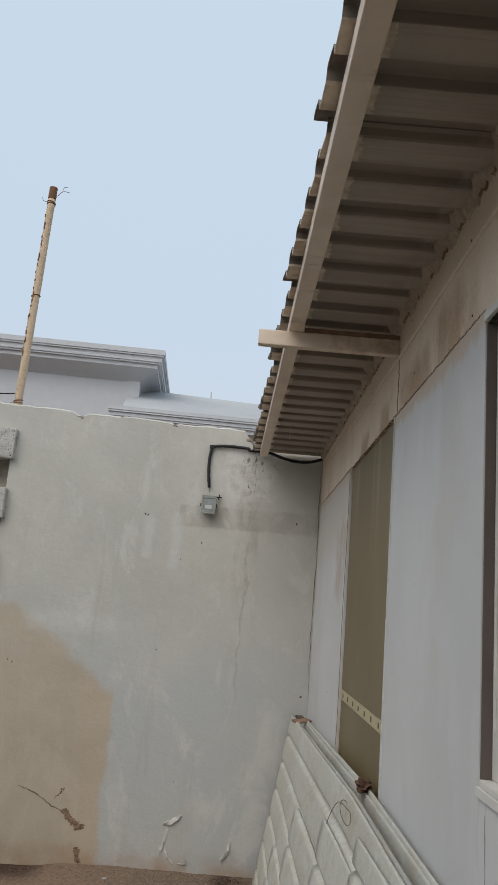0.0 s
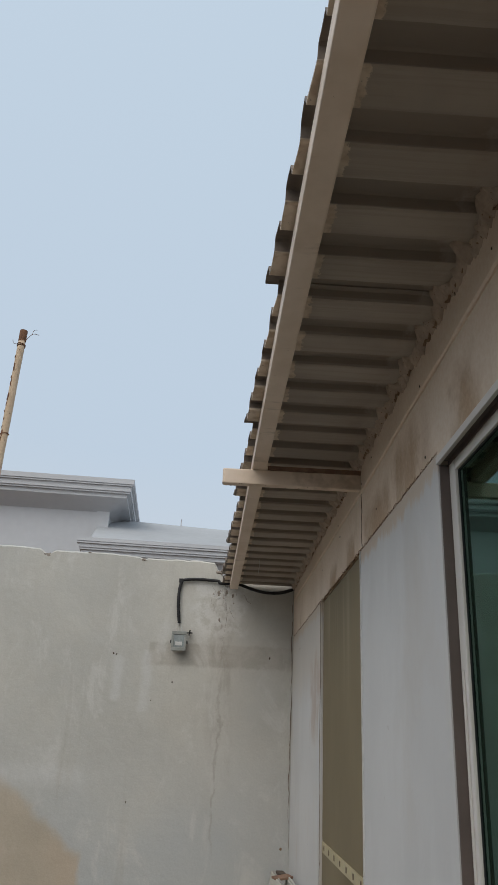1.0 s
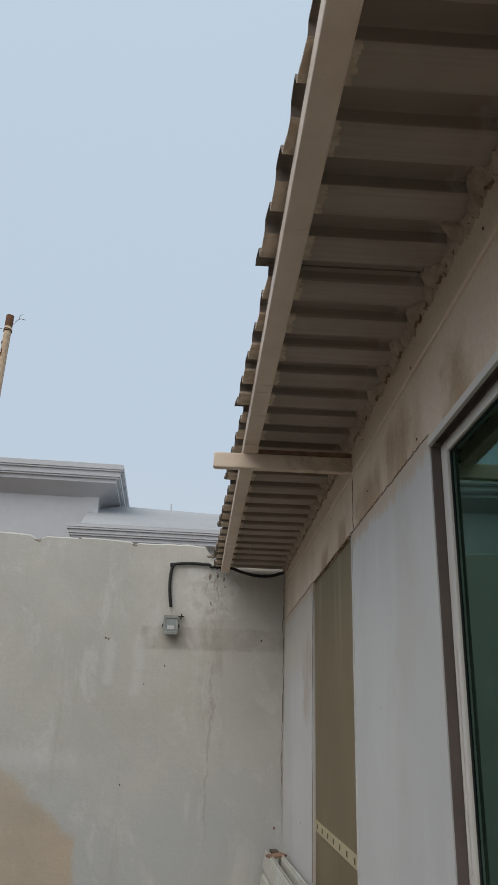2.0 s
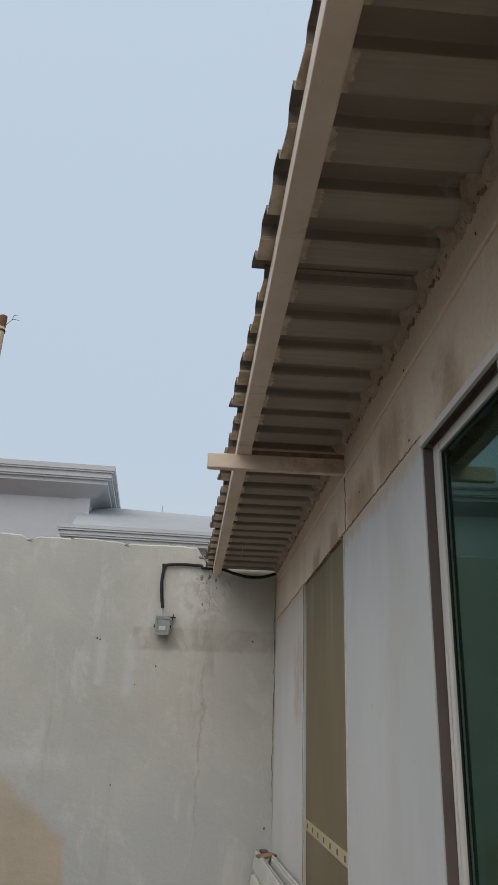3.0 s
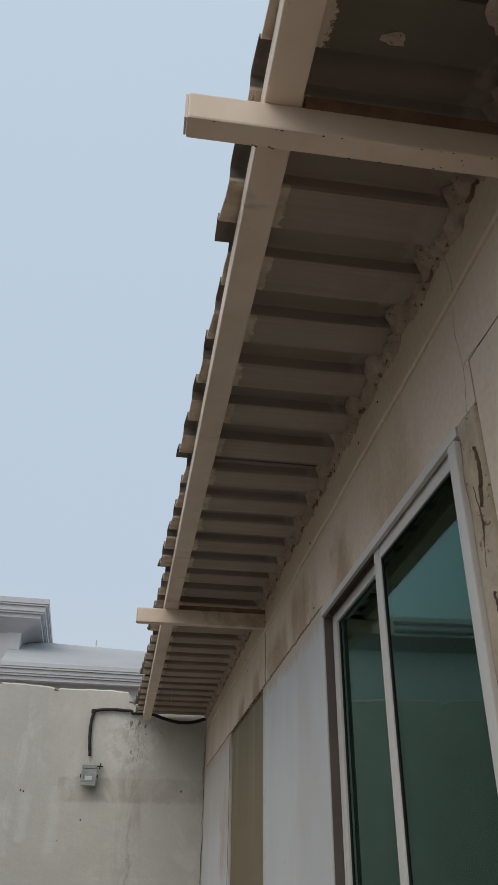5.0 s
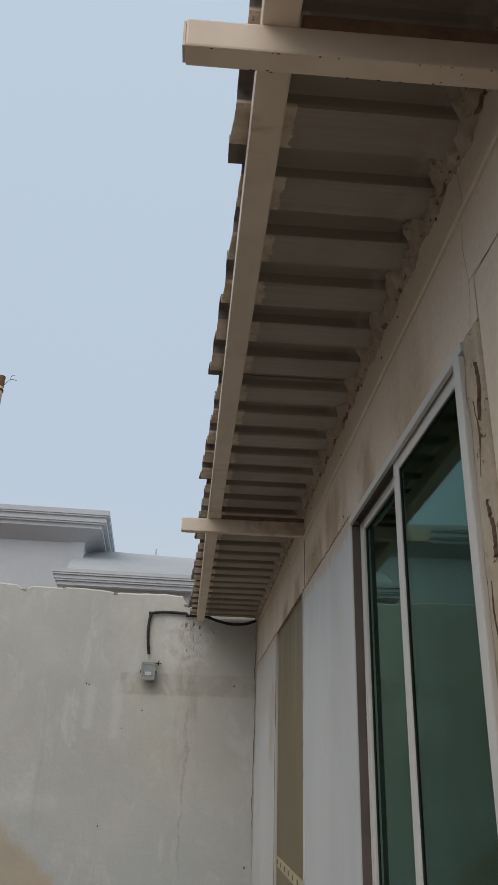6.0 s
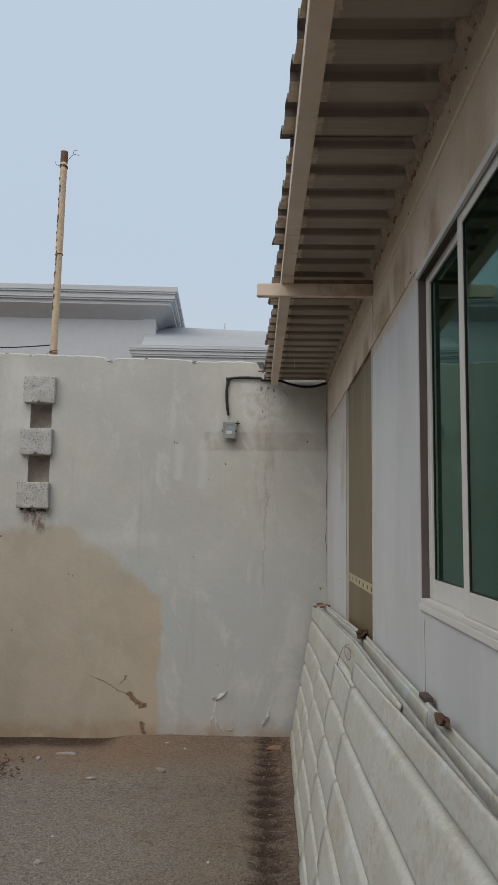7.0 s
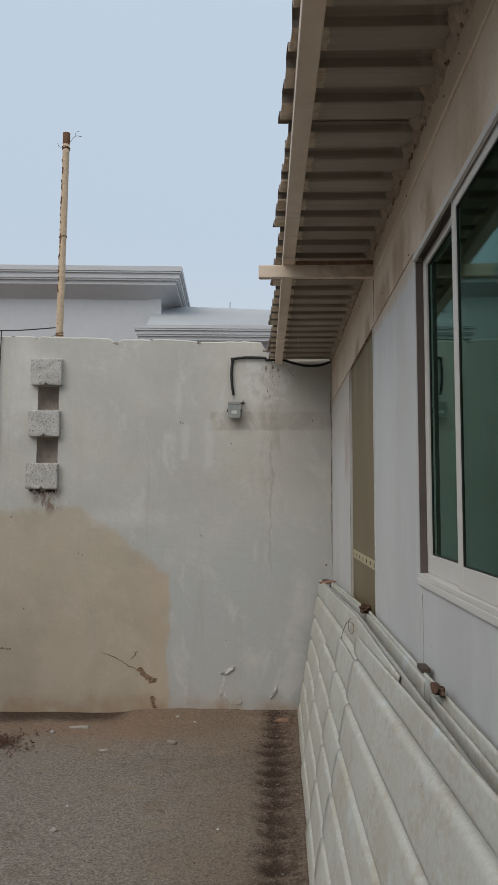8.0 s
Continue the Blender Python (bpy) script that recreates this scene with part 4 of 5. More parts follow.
bm = bmesh.new()
add_box(bm, BX0, BX1, -5.0, 4.90, BEAM_Z0, BEAM_Z1, 0.004)
for v in bm.verts:
    v.co.x += skew_beam(v.co.y)
part("beam", bm, M_BEAM, awning, "cream painted square tube with rust spots")
for y0, dx, h in ((2.503, 0.003, 0.003), (0.219, 0.035, 0.006), (-2.10, 0.0, 0.0), (-4.4, 0.0, 0.0)):
    z0 = 2.586 + h
    arm = part("bracket", box(-0.02 + dx, WALL, y0, y0 + 0.034, z0, BEAM_Z0 - 0.0005, 0.004), M_BEAM, awning, "cream painted square tube bracket")
    part("end_cap", box(-0.0235 + dx, -0.0202 + dx, y0 + 0.003, y0 + 0.031, z0 + 0.003, BEAM_Z0 - 0.003), M_BEAM, arm)
    part("packer", box(0.170 + skew_beam(y0), WALL, y0 + 0.002, y0 + 0.032, BEAM_Z0, BEAM_Z0 + (0.030 if y0 < 1 else 0.018), 0.002), M_WOOD, arm, "reddish brown wooden packer")
    rnd = random.Random(int(y0 * 100) + 900)
    for k in range(22):
        x = rnd.uniform(0.0, 0.48)
        part("rust_spot", rock((x, y0 + rnd.choice((0.002, 0.031, 0.033, rnd.uniform(0.0, 0.033))), z0), (rnd.uniform(0.0008, 0.0028), rnd.uniform(0.0006, 0.0013), 0.0010), k, None, 0.5, 1), M_RUST, arm)

RIB, PHASE = 0.029, -0.021


def flute(u):
    """Height of the sheet's profile at u metres across the ribs."""
    u = (u % PITCH) / PITCH
    if u < 0.53:
        return 0.0
    if u < 0.58:
        return (u - 0.53) / 0.05
    if u < 0.95:
        return 1.0
    return (1.0 - u) / 0.05


def roof_sheet(y0, y1, lift, x_near, x_far, seed):
    """One corrugated sheet, ribs across the awning, its free edge a little askew."""
    us = []
    u = 0.0
    while u < y1 - y0 + 1e-6:
        us.append(u)
        u += PITCH / 25
    bm = bmesh.new()
    nx = 7
    cols = []
    for u in us:
        y = y0 + u
        f = u / (y1 - y0)
        xe = x_near + (x_far - x_near) * f + 0.004 * noise.noise(Vector((y * 9, seed, 0)))
        z = LOW + lift + RIB * flute(u + PHASE)
        col = []
        for k in range(nx):
            x = xe + (WALL + 0.01 - xe) * (k / (nx - 1)) ** 1.4
            col.append(bm.verts.new((x, y, z + 0.0025 * noise.noise(Vector((x * 7, y * 6, seed))))))
        cols.append(col)
    for a, b in zip(cols, cols[1:]):
        for k in range(nx - 1):
            bm.faces.new((a[k], a[k + 1], b[k + 1], b[k]))
    made = bmesh.ops.extrude_face_region(bm, geom=bm.faces[:])["geom"]
    for v in made:
        if isinstance(v, bmesh.types.BMVert):
            v.co.z += 0.006
    bmesh.ops.recalc_face_normals(bm, faces=bm.faces[:])
    return bm


CAPS = [0.577 + 5 * PITCH * i for i in range(-6, 6)]
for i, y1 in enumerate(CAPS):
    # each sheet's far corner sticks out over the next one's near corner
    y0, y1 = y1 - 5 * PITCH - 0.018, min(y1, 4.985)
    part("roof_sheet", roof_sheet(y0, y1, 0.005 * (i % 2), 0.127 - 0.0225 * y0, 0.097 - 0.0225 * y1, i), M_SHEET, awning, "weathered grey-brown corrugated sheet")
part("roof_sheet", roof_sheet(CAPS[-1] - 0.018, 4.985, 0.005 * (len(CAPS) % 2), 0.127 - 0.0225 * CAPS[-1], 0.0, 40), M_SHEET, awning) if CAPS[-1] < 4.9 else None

# mortar that seals the sheets against the house wall
bm = bmesh.new()
rows = []
for i in range(1900):
    y = -3.4 + 8.38 * i / 1899
    f = flute(y - 0.577 + 0.018 + PHASE + 0.01 * noise.noise(Vector((y * 20, 0, 0))))
    w = 0.016 + 0.012 * f + 0.013 * noise.noise(Vector((y * 9, 3, 0))) + 0.016 * noise.noise(Vector((y * 31, 3, 0)))
    w = max(0.006, w)
    w = max(0.004, w + 0.012 * noise.noise(Vector((y * 70, 9, 0))))
    drop = 0.016 + 0.012 * (1 - f) + 0.016 * noise.noise(Vector((y * 13, 6, 0))) + 0.012 * noise.noise(Vector((y * 60, 8, 0)))
    zt = LOW + RIB * f + 0.004
    row = []
    for k in range(6):
        a = k / 5
        x = WALL - w * (1 - a ** 1.6) + 0.006 * noise.noise(Vector((y * 40, a * 3, 1))) - 0.010 * (0.35 - abs(noise.noise(Vector((y * 75, a * 4, 2))))) * (1 - a)
        z = zt - (zt - LOW + max(0.0, drop)) * a ** 0.8 + 0.007 * noise.noise(Vector((y * 80, a * 4, 5)))
        row.append(bm.verts.new((x, y, z)))
    row.append(bm.verts.new((WALL + 0.01, y, row[-1].co.z)))
    rows.append(row)
for a, b in zip(rows, rows[1:]):
    for k in range(6):
        bm.faces.new((a[k], a[k + 1], b[k + 1], b[k]))
bmesh.ops.recalc_face_normals(bm, faces=bm.faces[:])
tagged(part("mortar_seal", bm, M_MORTAR, awning, "crumbly cement sealing sheets to the wall", True), kind="stuff")
for k in range(11):
    ys = [-0.2 + 0.48 * k + 0.06 * i for i in range(8)]
    pts = [(y, LOW - 0.012 + 0.016 * noise.noise(Vector((y * 17, 3, k)))) for y in ys if y < 4.95]
    if len(pts) > 3:
        part("seal_crack", crack("x", WALL - 0.007, pts, 0.007, 140 + k, 5, 0.5), M_RUBBLE, awning)
bm = rock((0.29, 0.135, LOW - 0.001), (0.017, 0.010, 0.003), 4, None, 0.7, 2)
part("cement_splash", bm, M_MORTAR, awning, "pale cement splash")
part("cement_splash", rock((0.445, 0.06, LOW - 0.001), (0.035, 0.05, 0.003), 9, None, 0.9, 3), M_MORTAR, awning)
part("string", tube(smooth_line([(0.21, 4.2, LOW), (0.212, 4.2, LOW - 0.04), (0.208, 4.2, LOW - 0.085)]), 0.0012, 5), M_PEEL, awning)

# ---------------------------------------------------------------- lamp and cable on the end wall
lamp = thing("flood_light", (-0.264, END, 2.29), "small grey floodlight with clouded glass on the plaster wall", "lamp")
LX, LZ = -0.264, 2.295
bm = bmesh.new()
add_box(bm, LX - 0.044, LX + 0.044, END - 0.062, END - 0.018, LZ - 0.055, LZ + 0.06, 0.010)
body = part("housing", bm, M_LAMP, lamp)
part("bezel", add_box(add_box(add_box(box(LX - 0.048, LX + 0.048, END - 0.072, END - 0.0625, LZ + 0.042, LZ + 0.064, 0.003), LX - 0.048, LX + 0.048, END - 0.072, END - 0.0625, LZ - 0.062, LZ - 0.040, 0.003),
                              LX - 0.050, LX - 0.034, END - 0.0715, END - 0.0628, LZ - 0.0395, LZ + 0.0415, 0.002), LX + 0.034, LX + 0.050, END - 0.0715, END - 0.0628, LZ - 0.0395, LZ + 0.0415, 0.002), M_LAMP, lamp)
part("glass", box(LX - 0.0335, LX + 0.0335, END - 0.068, END - 0.0625, LZ - 0.0385, LZ + 0.0405, 0.001), M_LENS, lamp, "clouded white lamp glass")
part("reflector", box(LX - 0.022, LX + 0.022, END - 0.0705, END - 0.0682, LZ - 0.028, LZ - 0.004, 0.0008), M_PEEL, lamp)
for s in (-1, 1):
    part("hinge", box(LX + s * 0.053 - 0.004, LX + s * 0.053 + 0.004, END - 0.07, END - 0.03, LZ - 0.012, LZ + 0.006, 0.002), M_RUBBER, lamp)
part("wall_bracket", add_box(box(LX - 0.03, LX + 0.03, END - 0.018, END - 0.001, LZ - 0.035, LZ + 0.03, 0.002), LX + 0.02, LX + 0.085, END - 0.022, END - 0.012, LZ + 0.058, LZ + 0.066, 0.001), M_RUBBER, lamp, "dark mounting bracket")
part("clamp", tube([(LX + 0.062, END - 0.02, LZ + 0.045), (LX + 0.068, END - 0.03, LZ + 0.08)], 0.004, 6), M_RUBBER, lamp)
for s in (-0.006, 0.006):
    part("lead", tube(smooth_line([(LX + s, END - 0.03, LZ + 0.06), (LX + 2 * s - 0.002, END - 0.02, LZ + 0.09), (LX - 0.012 + s * 0.5, END - 0.016, LZ + 0.125)]), 0.002, 5), M_PEEL, lamp)

cable = thing("cable", (-0.28, END, 2.71), "black corrugated cable conduit along the plaster wall", "cable")
line = smooth_line([(-0.274, END - 0.016, 2.42), (-0.287, END - 0.016, 2.52), (-0.290, END - 0.016, 2.62), (-0.279, END - 0.018, 2.695), (-0.262, END - 0.018, 2.712), (-0.18, END - 0.018, 2.728), (-0.08, END - 0.018, 2.735),
                    (0.02, END - 0.02, 2.738), (0.12, END - 0.02, 2.735), (0.2, END - 0.02, 2.71), (0.30, END - 0.02, 2.690), (0.40, END - 0.02, 2.693), (0.49, END - 0.02, 2.72)], 14)
line = [Vector((p.x, p.y, min(p.z, 2.738) - (0.038 if p.x > -0.02 else 0.038 * max(0, (p.x + 0.28) / 0.26) * 0.6))) for p in line]
part("conduit", tube(line, 0.0105, 10, 0.08, 4), M_RUBBER, cable, "", True)
part("elbow_clip", box(-0.296, -0.268, END - 0.03, END - 0.001, 2.692, 2.718, 0.004), M_RUBBER, cable)
part("thin_wire", tube(smooth_line([(0.16, END - 0.03, 2.715), (0.3, END - 0.03, 2.712), (0.48, END - 0.03, 2.728)]), 0.003, 5), M_RUBBER, cable)

# ---------------------------------------------------------------- pole and wires
pole = thing("pole", (-1.703, 5.09, 2.86), "rusty cream painted steel pole tied on the wall top", "pole")
PX, PY = -1.703, 5.09
shaft = [Vector((PX + 0.018 * k / 24, PY, 2.80 + 1.745 * k / 24)) for k in range(25)]
part("shaft", tube(shaft, 0.0285, 14, 0.03, 2), M_POLE, pole, "", True)
part("cap", tube([Vector((PX + 0.018, PY, 4.545)), Vector((PX + 0.0185, PY, 4.60)), Vector((PX + 0.019, PY, 4.64))], 0.030, 14, 0.02, 5), M_RUST, pole, "rusted bare steel end")
for k, z in enumerate((2.93, 2.945, 3.75, 4.50, 4.515)):
    ring = [Vector((PX + 0.018 * (z - 2.8) / 1.7 + 0.0305 * math.cos(a), PY + 0.0305 * math.sin(a), z + 0.006 * math.sin(a + k))) for a in [i * math.pi / 8 for i in range(17)]]
    part("tie_wire", tube(ring, 0.0035, 5, 0.2, k), M_RUST, pole)
rnd = random.Random(12)
for k in range(22):
    z = 3.3 + 1.15 * k / 22 + rnd.uniform(-0.02, 0.02)
    c = PX + 0.018 * (z - 2.8) / 1.7
    a = rnd.uniform(-2.6, -2.0)
    part("rust_scab", rock((c + 0.0285 * math.cos(a), PY + 0.0285 * math.sin(a), z), (0.007, 0.005, rnd.uniform(0.01, 0.03)), k, None, 0.7, 1), M_RUST, pole)
top = (PX + 0.02, PY, 4.52)
part("loose_wire", tube(smooth_line([top, (PX + 0.06, PY - 0.02, 4.56), (PX + 0.10, PY - 0.02, 4.605), (PX + 0.15, PY - 0.02, 4.60)]), 0.0022, 5), M_RUST, pole)
part("loose_wire", tube(smooth_line([(PX + 0.095, PY - 0.02, 4.60), (PX + 0.105, PY - 0.02, 4.64), (PX + 0.13, PY - 0.02, 4.645)]), 0.0018, 5), M_RUST, pole)
part("loose_wire", tube(smooth_line([top, (PX - 0.03, PY - 0.03, 4.51), (PX - 0.045, PY - 0.03, 4.54)]), 0.002, 5), M_RUST, pole)
part("loose_wire", tube(smooth_line([(PX, PY - 0.03, 2.94), (PX - 0.06, PY - 0.03, 2.90), (PX - 0.03, PY - 0.03, 2.86), (PX + 0.01, PY - 0.03, 2.885)]), 0.002, 5), M_RUST, pole)
wire = thing("wire", (-2.14, END, 2.95), "thin black wire tied to the pole and hanging down", "wire")
part("span", tube(smooth_line([(-4.4, 5.0, 2.965), (-3.2, 5.02, 2.955), (-2.14, 5.03, 2.958), (-1.95, 5.04, 2.965), (-1.75, 5.06, 2.985), (PX - 0.03, PY - 0.02, 2.99)]), 0.005, 6), M_RUBBER, wire)
part("drop", tube(smooth_line([(-2.14, 4.985, 2.95), (-2.145, 4.985, 2.6), (-2.14, 4.985, 2.2), (-2.142, 4.985, 1.6)]), 0.004, 6), M_RUBBER, wire)

# ---------------------------------------------------------------- neighbouring villa beyond the wall
villa = thing("villa", (-6, 14, 0), "pale grey rendered villa with stepped cornices in haze", "house")
TWIST = Matrix.Translation((-1.6, 12, 0)) @ Matrix.Rotation(radians(3.3), 4, "Z") @ Matrix.Translation((1.6, -12, 0))


def villa_part(name, boxes, material, label=""):
    bm = bmesh.new()
    for b in boxes:
        add_box(bm, *b)
    bmesh.ops.transform(bm, matrix=TWIST, verts=bm.verts[:])
    return part(name, bm, material, villa, label)


def cornice(x0, x1, y0, y1, z1, steps):
    """Stepped mouldings: each (overhang, height) from the top down, round a block whose wall is x0..x1, y0..y1."""
    out = []
    z = z1
    for over, h in steps:
        out.append((x0 - over, x1 + over, y0 - over, y1 + over, z - h, z - 0.003))
        z -= h
    return out


CX, CY, CZ = -1.60, 12.0, 5.78
villa_part("upper_wall", [(-16, CX - 0.42, CY + 0.42, CY + 8, 0, CZ - 0.31)], M_FAR, "flat grey upper wall")
for b in cornice(-16, CX - 0.42, CY + 0.42, CY + 8, CZ, ((0.42, 0.09), (0.405, 0.03), (0.375, 0.09), (0.355, 0.03), (0.31, 0.07))):
    villa_part("moulding", [b], M_FAR)
# sloping cove added below the cornice to soften the soffit's dark shade
bm = bmesh.new()
rings = []
for over, z in ((0.30, CZ - 0.31), (0.20, CZ - 0.34), (0.08, CZ - 0.41), (0.004, CZ - 0.50)):
    xe, ye = CX - 0.42 + over, CY + 0.42 - over
    rings.append([bm.verts.new(p) for p in ((-16, ye, z), (xe, ye, z), (xe, CY + 8, z))])
for a, b in zip(rings, rings[1:]):
    for k in range(2):
        bm.faces.new((a[k], b[k], b[k + 1], a[k + 1]))
bmesh.ops.transform(bm, matrix=TWIST, verts=bm.verts[:])
part("cove", bm, M_FAR, villa, "", True)
villa_part("lower_wall", [(-2.05, 7, 11.25, 15, 0, 4.24)], M_FAR)
for b in cornice(-2.05, 7, 11.25, 15, 4.48, ((0.25, 0.06), (0.24, 0.03), (0.215, 0.06), (0.20, 0.03), (0.17, 0.06))):
    villa_part("eave_moulding", [b], M_FAR)
bm = bmesh.new()
x0, x1, y0, y1 = -2.1, 7.2, 11.05, 17.0
lo = [bm.verts.new(p) for p in ((x0, y0, 4.478), (x1, y0, 4.478), (x1, y1, 4.478), (x0, y1, 4.478))]
hi = [bm.verts.new(p) for p in ((-2.25, 13.6, 5.50), (4.8, 13.6, 5.30), (4.8, 14.4, 5.30), (-2.25, 14.4, 5.50))]
bm.faces.new(hi)
for k in range(4):
    bm.faces.new((lo[k], lo[(k + 1) % 4], hi[(k + 1) % 4], hi[k]))
bm.faces.new(lo[::-1])
bmesh.ops.transform(bm, matrix=TWIST, verts=bm.verts[:])
part("low_roof", bm, M_FAR_ROOF, villa, "pale sloping low roof")
villa_part("pilaster", [(CX - 0.62, CX - 0.40, CY + 0.405, CY + 0.425, 0, CZ - 0.32)], M_FAR)
part("rod", tube([(-0.85, 13.7, 5.45), (-0.85, 13.7, 5.60)], 0.012, 6), M_FAR, villa)

# ---------------------------------------------------------------- stack of corrugated sheets leaning on the house wall
FOOT, TOP = Vector((0.278, 0, 0.0)), Vector((0.436, 0, 1.08))
UP = (TOP - FOOT).normalized()
OUT = Vector((-UP.z, 0, UP.x))
RUN = (TOP - FOOT).length
S_PITCH, S_RIB = 0.174, 0.023


def stack_profile(s):
    """Broad, slightly domed crowns parted by narrow rounded grooves."""
    u = ((s + 0.065) % S_PITCH) / S_PITCH
    if u < 0.80:
        return 1.0 - 0.10 * abs(2 * u / 0.80 - 1) ** 3
    f = (u - 0.80) / 0.20
    return 0.90 * (0.5 + 0.5 * math.cos(2 * math.pi * f))


def settle(y):
    """The stack sinks a little towards its far end."""
    return 1 - 0.034 * max(0.0, y - 2.5)


def leaning_sheet(name, y0, y1, s0, s1, lift, material, seed, label, tilt=0.0, shift=(0.0, 0.0), rib=None):
    """A sheet lying on its long edge against the wall, ribs lengthwise."""
    sheet = bmesh.new()
    n_s = int((s1 - s0) / 0.0086)
    n_y = max(8, int((y1 - y0) / 0.08))
    rows = []
    for j in range(n_y + 1):
        row = []
        for i in range(n_s + 1):
            s = s0 + (s1 - s0) * i / n_s
            yy = y0 + (y1 - y0) * j / n_y
            if j in (0, n_y):
                yy += 0.016 * noise.noise(Vector((s * 6, seed, j))) + 0.006 * noise.noise(Vector((s * 30, seed, j))) - 0.02 * (s - 0.5) * (1 if j else 0)
            bow = 0.006 * noise.noise(Vector((yy * 0.8, s * 2, seed))) + 0.0015 * noise.noise(Vector((yy * 6, s * 14, seed)))
            ss = s * (1 + tilt * max(0.0, 2.22 - yy)) * settle(yy)
            fan = 1 - 0.62 * s / RUN
            p = FOOT + UP * ss + OUT * (lift * fan + (rib or S_RIB) * stack_profile(s) + bow)
            p.x += shift[0] + (shift[1] - shift[0]) * s / RUN
            row.append(sheet.verts.new((p.x, yy, max(0.0, p.z))))
        rows.append(row)
    for a, b in zip(rows, rows[1:]):
        for k in range(n_s):
            sheet.faces.new((a[k], a[k + 1], b[k + 1], b[k]))
    sheet.normal_update()
    made = bmesh.ops.extrude_face_region(sheet, geom=sheet.faces[:])["geom"]
    for v in made:
        if isinstance(v, bmesh.types.BMVert):
            v.co -= OUT * 0.007
            v.co.z = max(v.co.z, -0.004)
    bmesh.ops.recalc_face_normals(sheet, faces=sheet.faces[:])
    ob = part(name, sheet, material, None, label, True)
    return tagged(ob, category="roofing sheet", group="stacked roofing sheets")


CREAM = "cream corrugated fibre cement sheet leaning against the house wall"
leaning_sheet("corrugated_sheet", -2.4, 4.62, 0.0, RUN + 0.012, 0.0, M_STACK, 11, CREAM, 0.0, (0.13, 0.048), 0.014)
leaning_sheet("corrugated_sheet", 1.30, 4.70, 0.0, RUN - 0.002, 0.0, M_STACK, 12, CREAM, 0.0, (0.10, 0.040), 0.014)
leaning_sheet("corrugated_sheet", -2.4, 1.20, 0.0, RUN - 0.012, 0.0, M_STACK, 13, CREAM, 0.0, (0.10, 0.036), 0.014)
leaning_sheet("corrugated_sheet", -2.4, 4.90, 0.0, RUN + 0.004, 0.010, M_STACK_GREY, 1, "dusty grey corrugated fibre cement sheet leaning on the wall")
leaning_sheet("corrugated_sheet", 1.34, 4.93, 0.0, RUN - 0.002, 0.034, M_STACK, 2, CREAM)
leaning_sheet("corrugated_sheet", -2.3, 4.30, 0.0, 0.45, 0.040, M_STACK, 3, CREAM, 0.04)
leaning_sheet("corrugated_sheet", -2.3, 3.70, 0.0, 0.78, 0.050, M_STACK, 4, CREAM, 0.04)
leaning_sheet("corrugated_sheet", -2.3, 2.85, 0.0, 0.938, 0.060, M_STACK, 5, CREAM, 0.04)
leaning_sheet("corrugated_sheet", -2.3, 2.22, 0.0, 1.045, 0.072, M_STACK, 6, CREAM, 0.04)

# loose things along the top of the stack
def on_stack(s, lift, y):
    p = FOOT + UP * s * settle(y) + OUT * lift
    return Vector((p.x, y, p.z))


ob = part("wood_chip", box(-0.05, 0.05, -0.035, 0.035, -0.006, 0.006, 0.002, Matrix.Translation(on_stack(RUN + 0.008, 0.0, 4.58)) @ Euler((0.05, -0.1, 0.4)).to_matrix().to_4x4()), M_WOOD, None, "short weathered wood offcut on the stacked sheets")
tagged(ob, category="wood")
ob = part("brick_piece", box(-0.022, 0.022, -0.06, 0.06, -0.010, 0.010, 0.004, Matrix.Translation(on_stack(RUN + 0.004, -0.012, 4.78)) @ Euler((0, 0, 0.1)).to_matrix().to_4x4()), M_PIT, None, "small dark brick piece lying on the sheets")
tagged(ob, category="brick")
for (y, sx, sy, sz, seed, label) in ((2.60, 0.022, 0.050, 0.020, 3, "crumpled brown lump of dry dirt on the sheets"), (1.10, 0.011, 0.045, 0.016, 7, "brown stone wedged between sheets and wall")):
    ob = part("dirt_lump", rock(on_stack(RUN + 0.026, -0.02, y), (sx, sy, sz), seed, 0.9, 0.8, 3), M_LITTER, None, label)
    tagged(ob, category="stone")
ob = part("dark_brick_piece", box(-0.013, 0.013, -0.035, 0.035, -0.007, 0.007, 0.003, Matrix.Translation(on_stack(RUN + 0.024, -0.036, 1.36))), M_PIT, None, "small dark brick piece on the sheets")
tagged(ob, category="brick")
loop = [on_stack(RUN - 0.05 + 0.028 * math.cos(a), 0.046, 2.48 + 0.11 * math.sin(a)) for a in [i * 2 * math.pi / 24 for i in range(22)]]
tail = smooth_line([loop[-1], on_stack(RUN - 0.05, 0.048, 2.62), on_stack(RUN - 0.13, 0.05, 2.74), on_stack(RUN - 0.2, 0.05, 2.76)], 6)
ob = part("wire_loop", tube(loop + tail[1:], 0.0012, 5), M_RUST, None, "thin bent rusty wire lying on the sheets")
tagged(ob, category="wire")


def on_ground(x, y):
    return (x, y, ground_height(x, y))


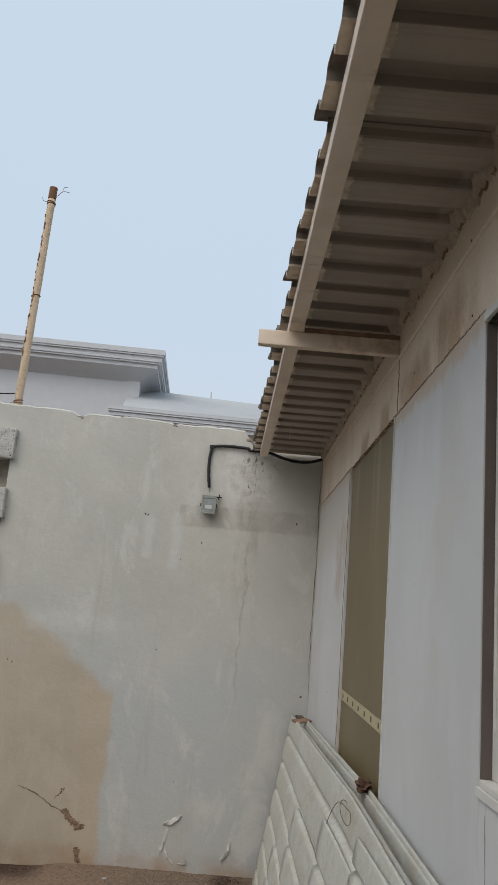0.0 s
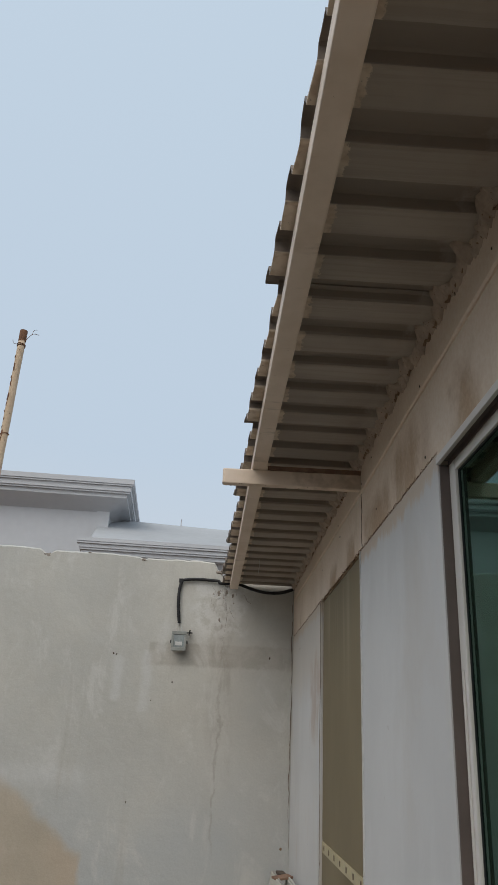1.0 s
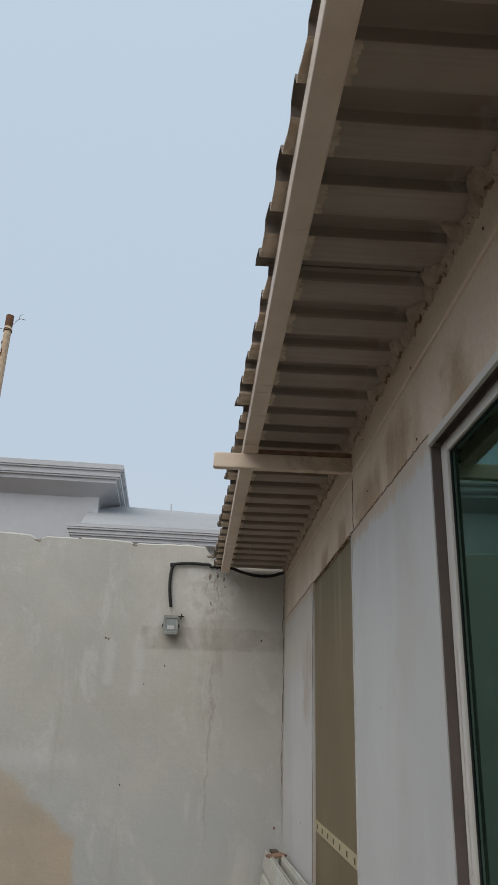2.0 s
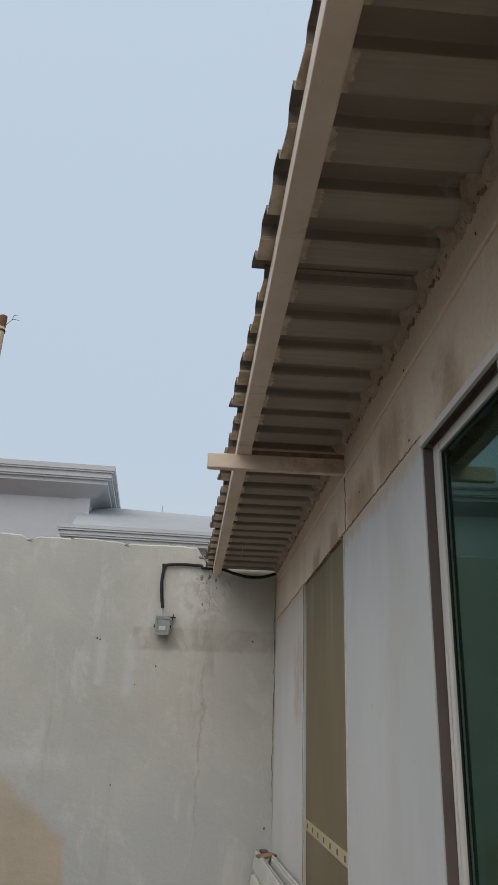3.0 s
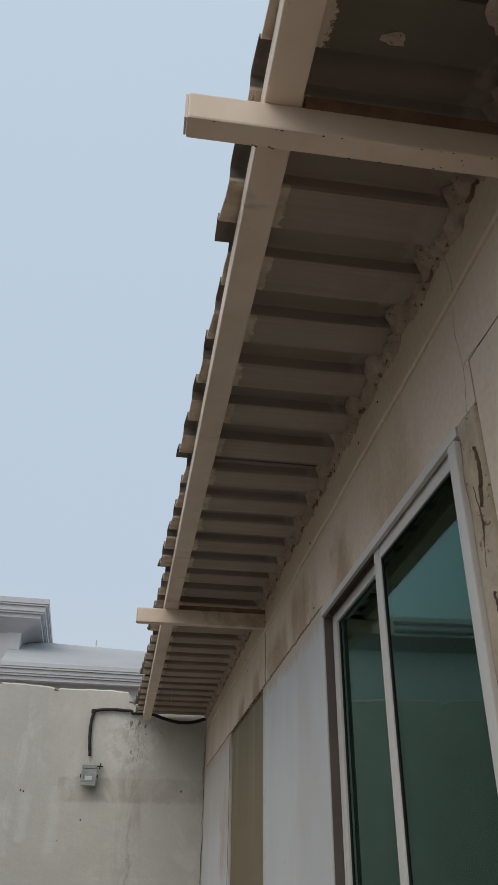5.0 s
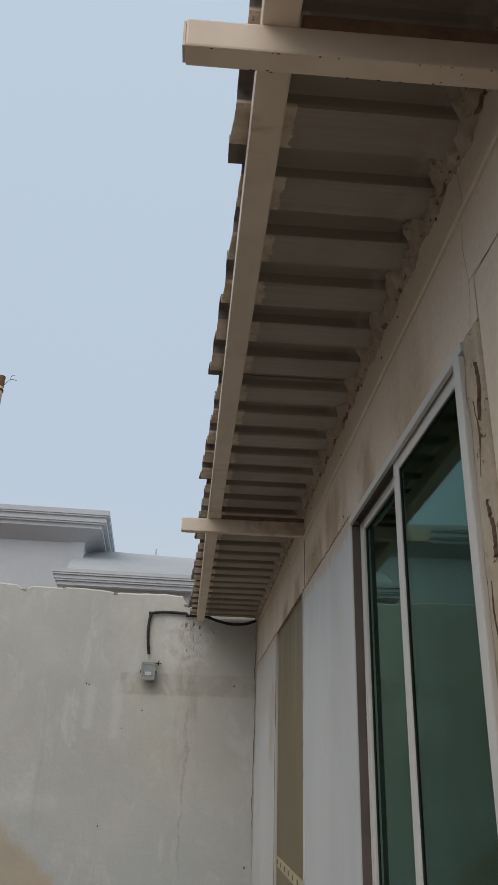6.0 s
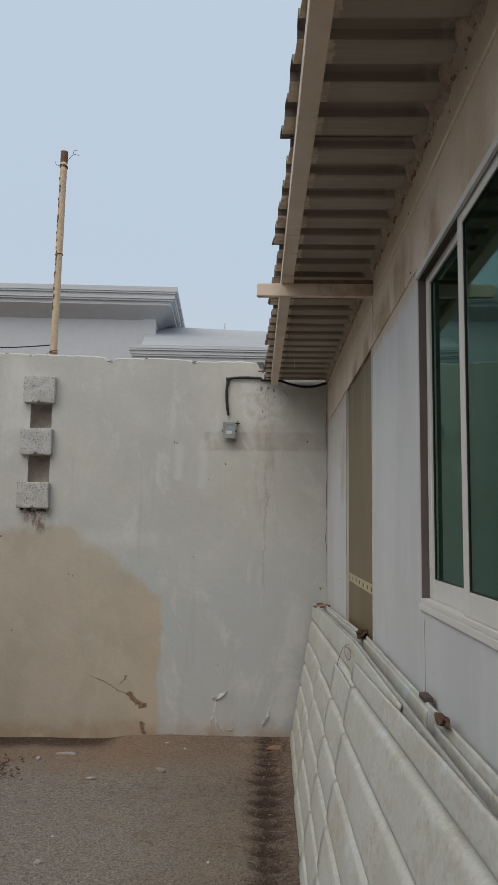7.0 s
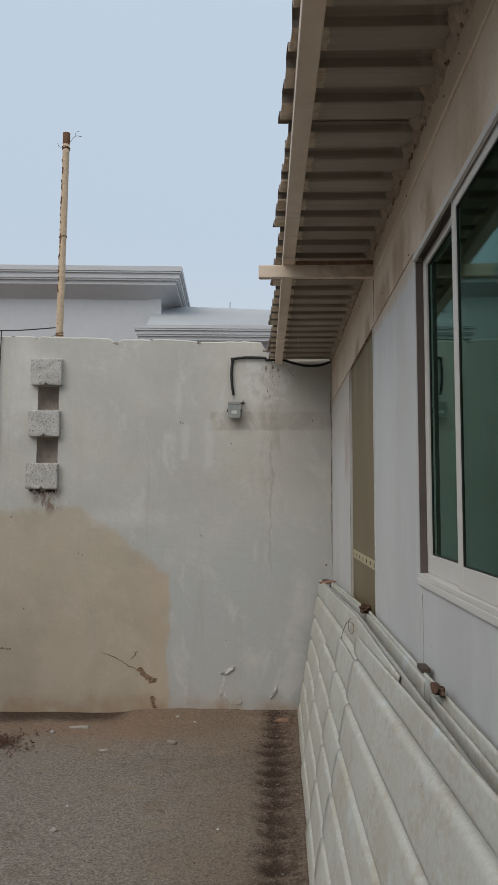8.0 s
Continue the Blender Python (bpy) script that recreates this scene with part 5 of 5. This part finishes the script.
for k, (x, y, size, material, label) in enumerate((
        (-1.30, 4.50, (0.075, 0.018, 0.013), M_STONE, "long pale stone chip on the soil"), (-1.47, 4.38, (0.016, 0.014, 0.014), M_STONE, "small white pebble on the soil"),
        (-0.62, 4.20, (0.034, 0.022, 0.018), M_HOLLOW, "flat grey stone on the gravel"), (-0.66, 4.78, (0.016, 0.010, 0.008), M_STONE, "small white pebble near the wall"),
        (-0.52, 4.66, (0.009, 0.008, 0.007), M_PEEL, "small white pebble near the wall"), (-1.03, 4.02, (0.03, 0.014, 0.01), M_STONE, "flat dark stone chip on the gravel"),
        (-0.22, 2.9, (0.007, 0.006, 0.005), M_PEEL, "small white pebble on the gravel"), (-1.02, 3.15, (0.007, 0.006, 0.005), M_PEEL, "small white pebble on the gravel"),
        (-0.179, 2.277, (0.010, 0.008, 0.007), M_PEEL, "small white pebble on the gravel"),
        (-1.0, 2.85, (0.018, 0.014, 0.012), M_STONE, "grey pebble on the gravel"), (0.12, 4.75, (0.07, 0.03, 0.018), M_WOOD, "brown wood piece beside the sheets"))):
    c = on_ground(x, y)
    ob = part("stone", rock((c[0], c[1], c[2] + size[2] * 0.45), size, 40 + k, None, 0.5, 2), material, None, label, True)
    tagged(ob, category="stone", group="loose stones")

def scrap(x, y, w, h, turn, material, label):
    """A crumpled scrap of plastic film lying on the ground."""
    bm = bmesh.new()
    bmesh.ops.create_grid(bm, x_segments=7, y_segments=5, size=0.5)
    m = Matrix.Rotation(turn, 4, "Z")
    for v in bm.verts:
        p = m @ Vector((v.co.x * w, v.co.y * h, 0))
        lift = 0.009 + 0.008 * noise.noise(Vector((v.co.x * 4, v.co.y * 4, 6)))
        v.co = Vector((x + p.x, y + p.y, ground_height(x + p.x, y + p.y) + lift))
    ob = part("plastic_scrap", bm, material, None, label)
    ob.modifiers.new("film", "SOLIDIFY").thickness = 0.001
    return tagged(ob, category="litter")


scrap(0.031, 2.284, 0.045, 0.03, 0.5, M_RED, "crumpled pink plastic scrap lying in a drip pit")

# dry leaf litter and gravel chips
rnd = random.Random(77)
bm = bmesh.new()
for k in range(260):
    a, r = rnd.uniform(0, 6.28), abs(rnd.gauss(0, 1))
    x, y = -1.72 + 0.14 * r * math.cos(a), 4.12 + 0.16 * r * math.sin(a)
    z = ground_height(x, y) + rnd.uniform(0.002, 0.022)
    m = Matrix.Translation((x, y, z)) @ Euler((rnd.uniform(-0.6, 0.6), rnd.uniform(-0.6, 0.6), rnd.uniform(0, 6.28))).to_matrix().to_4x4()
    w, l = rnd.uniform(0.004, 0.009), rnd.uniform(0.012, 0.03)
    v = [bm.verts.new(m @ Vector(p)) for p in ((-l, 0, 0), (0, -w, 0.003), (l, 0, 0), (0, w, 0.003), (0, 0, 0.006))]
    for i, j in ((0, 1), (1, 2), (2, 3), (3, 0)):
        bm.faces.new((v[i], v[j], v[4]))
tagged(part("leaf_litter", bm, M_LITTER, None, "heap of dry brown leaves on the soil"), category="leaves", kind="stuff")
verts, faces = [], []
chip = ((-1, 0, 0), (1, 0, 0.1), (0, -1, 0), (0, 1, 0.1), (0.1, 0, 0.9), (0, 0, -0.6))
tri = ((0, 2, 4), (2, 1, 4), (1, 3, 4), (3, 0, 4), (2, 0, 5), (1, 2, 5), (3, 1, 5), (0, 3, 5))
for k in range(9000):
    x, y = rnd.uniform(-2.6, 0.22), 4.97 - 3.4 * rnd.random() ** 1.15
    r = rnd.choice((0.002, 0.003, 0.004, 0.005)) * rnd.uniform(0.7, 1.3)
    if rnd.random() < 0.012:
        r *= 2.2
    z = ground_height(x, y)
    a = rnd.uniform(0, 6.28)
    c, s = math.cos(a), math.sin(a)
    b = len(verts)
    for p in chip:
        px, py, pz = (p[i] * r * rnd.uniform(0.6, 1.3) for i in range(3))
        verts.append((x + c * px - s * py, y + s * px + c * py, z + 0.6 * pz + 0.2 * r))
    faces += [tuple(b + i for i in f) for f in tri]
me = bpy.data.meshes.new("gravel")
me.from_pydata(verts, [], faces)
me.materials.append(M_GRAVEL)
tagged(new("gravel", me), "scattered small grey gravel chips on the yard", "gravel", "", "stuff")
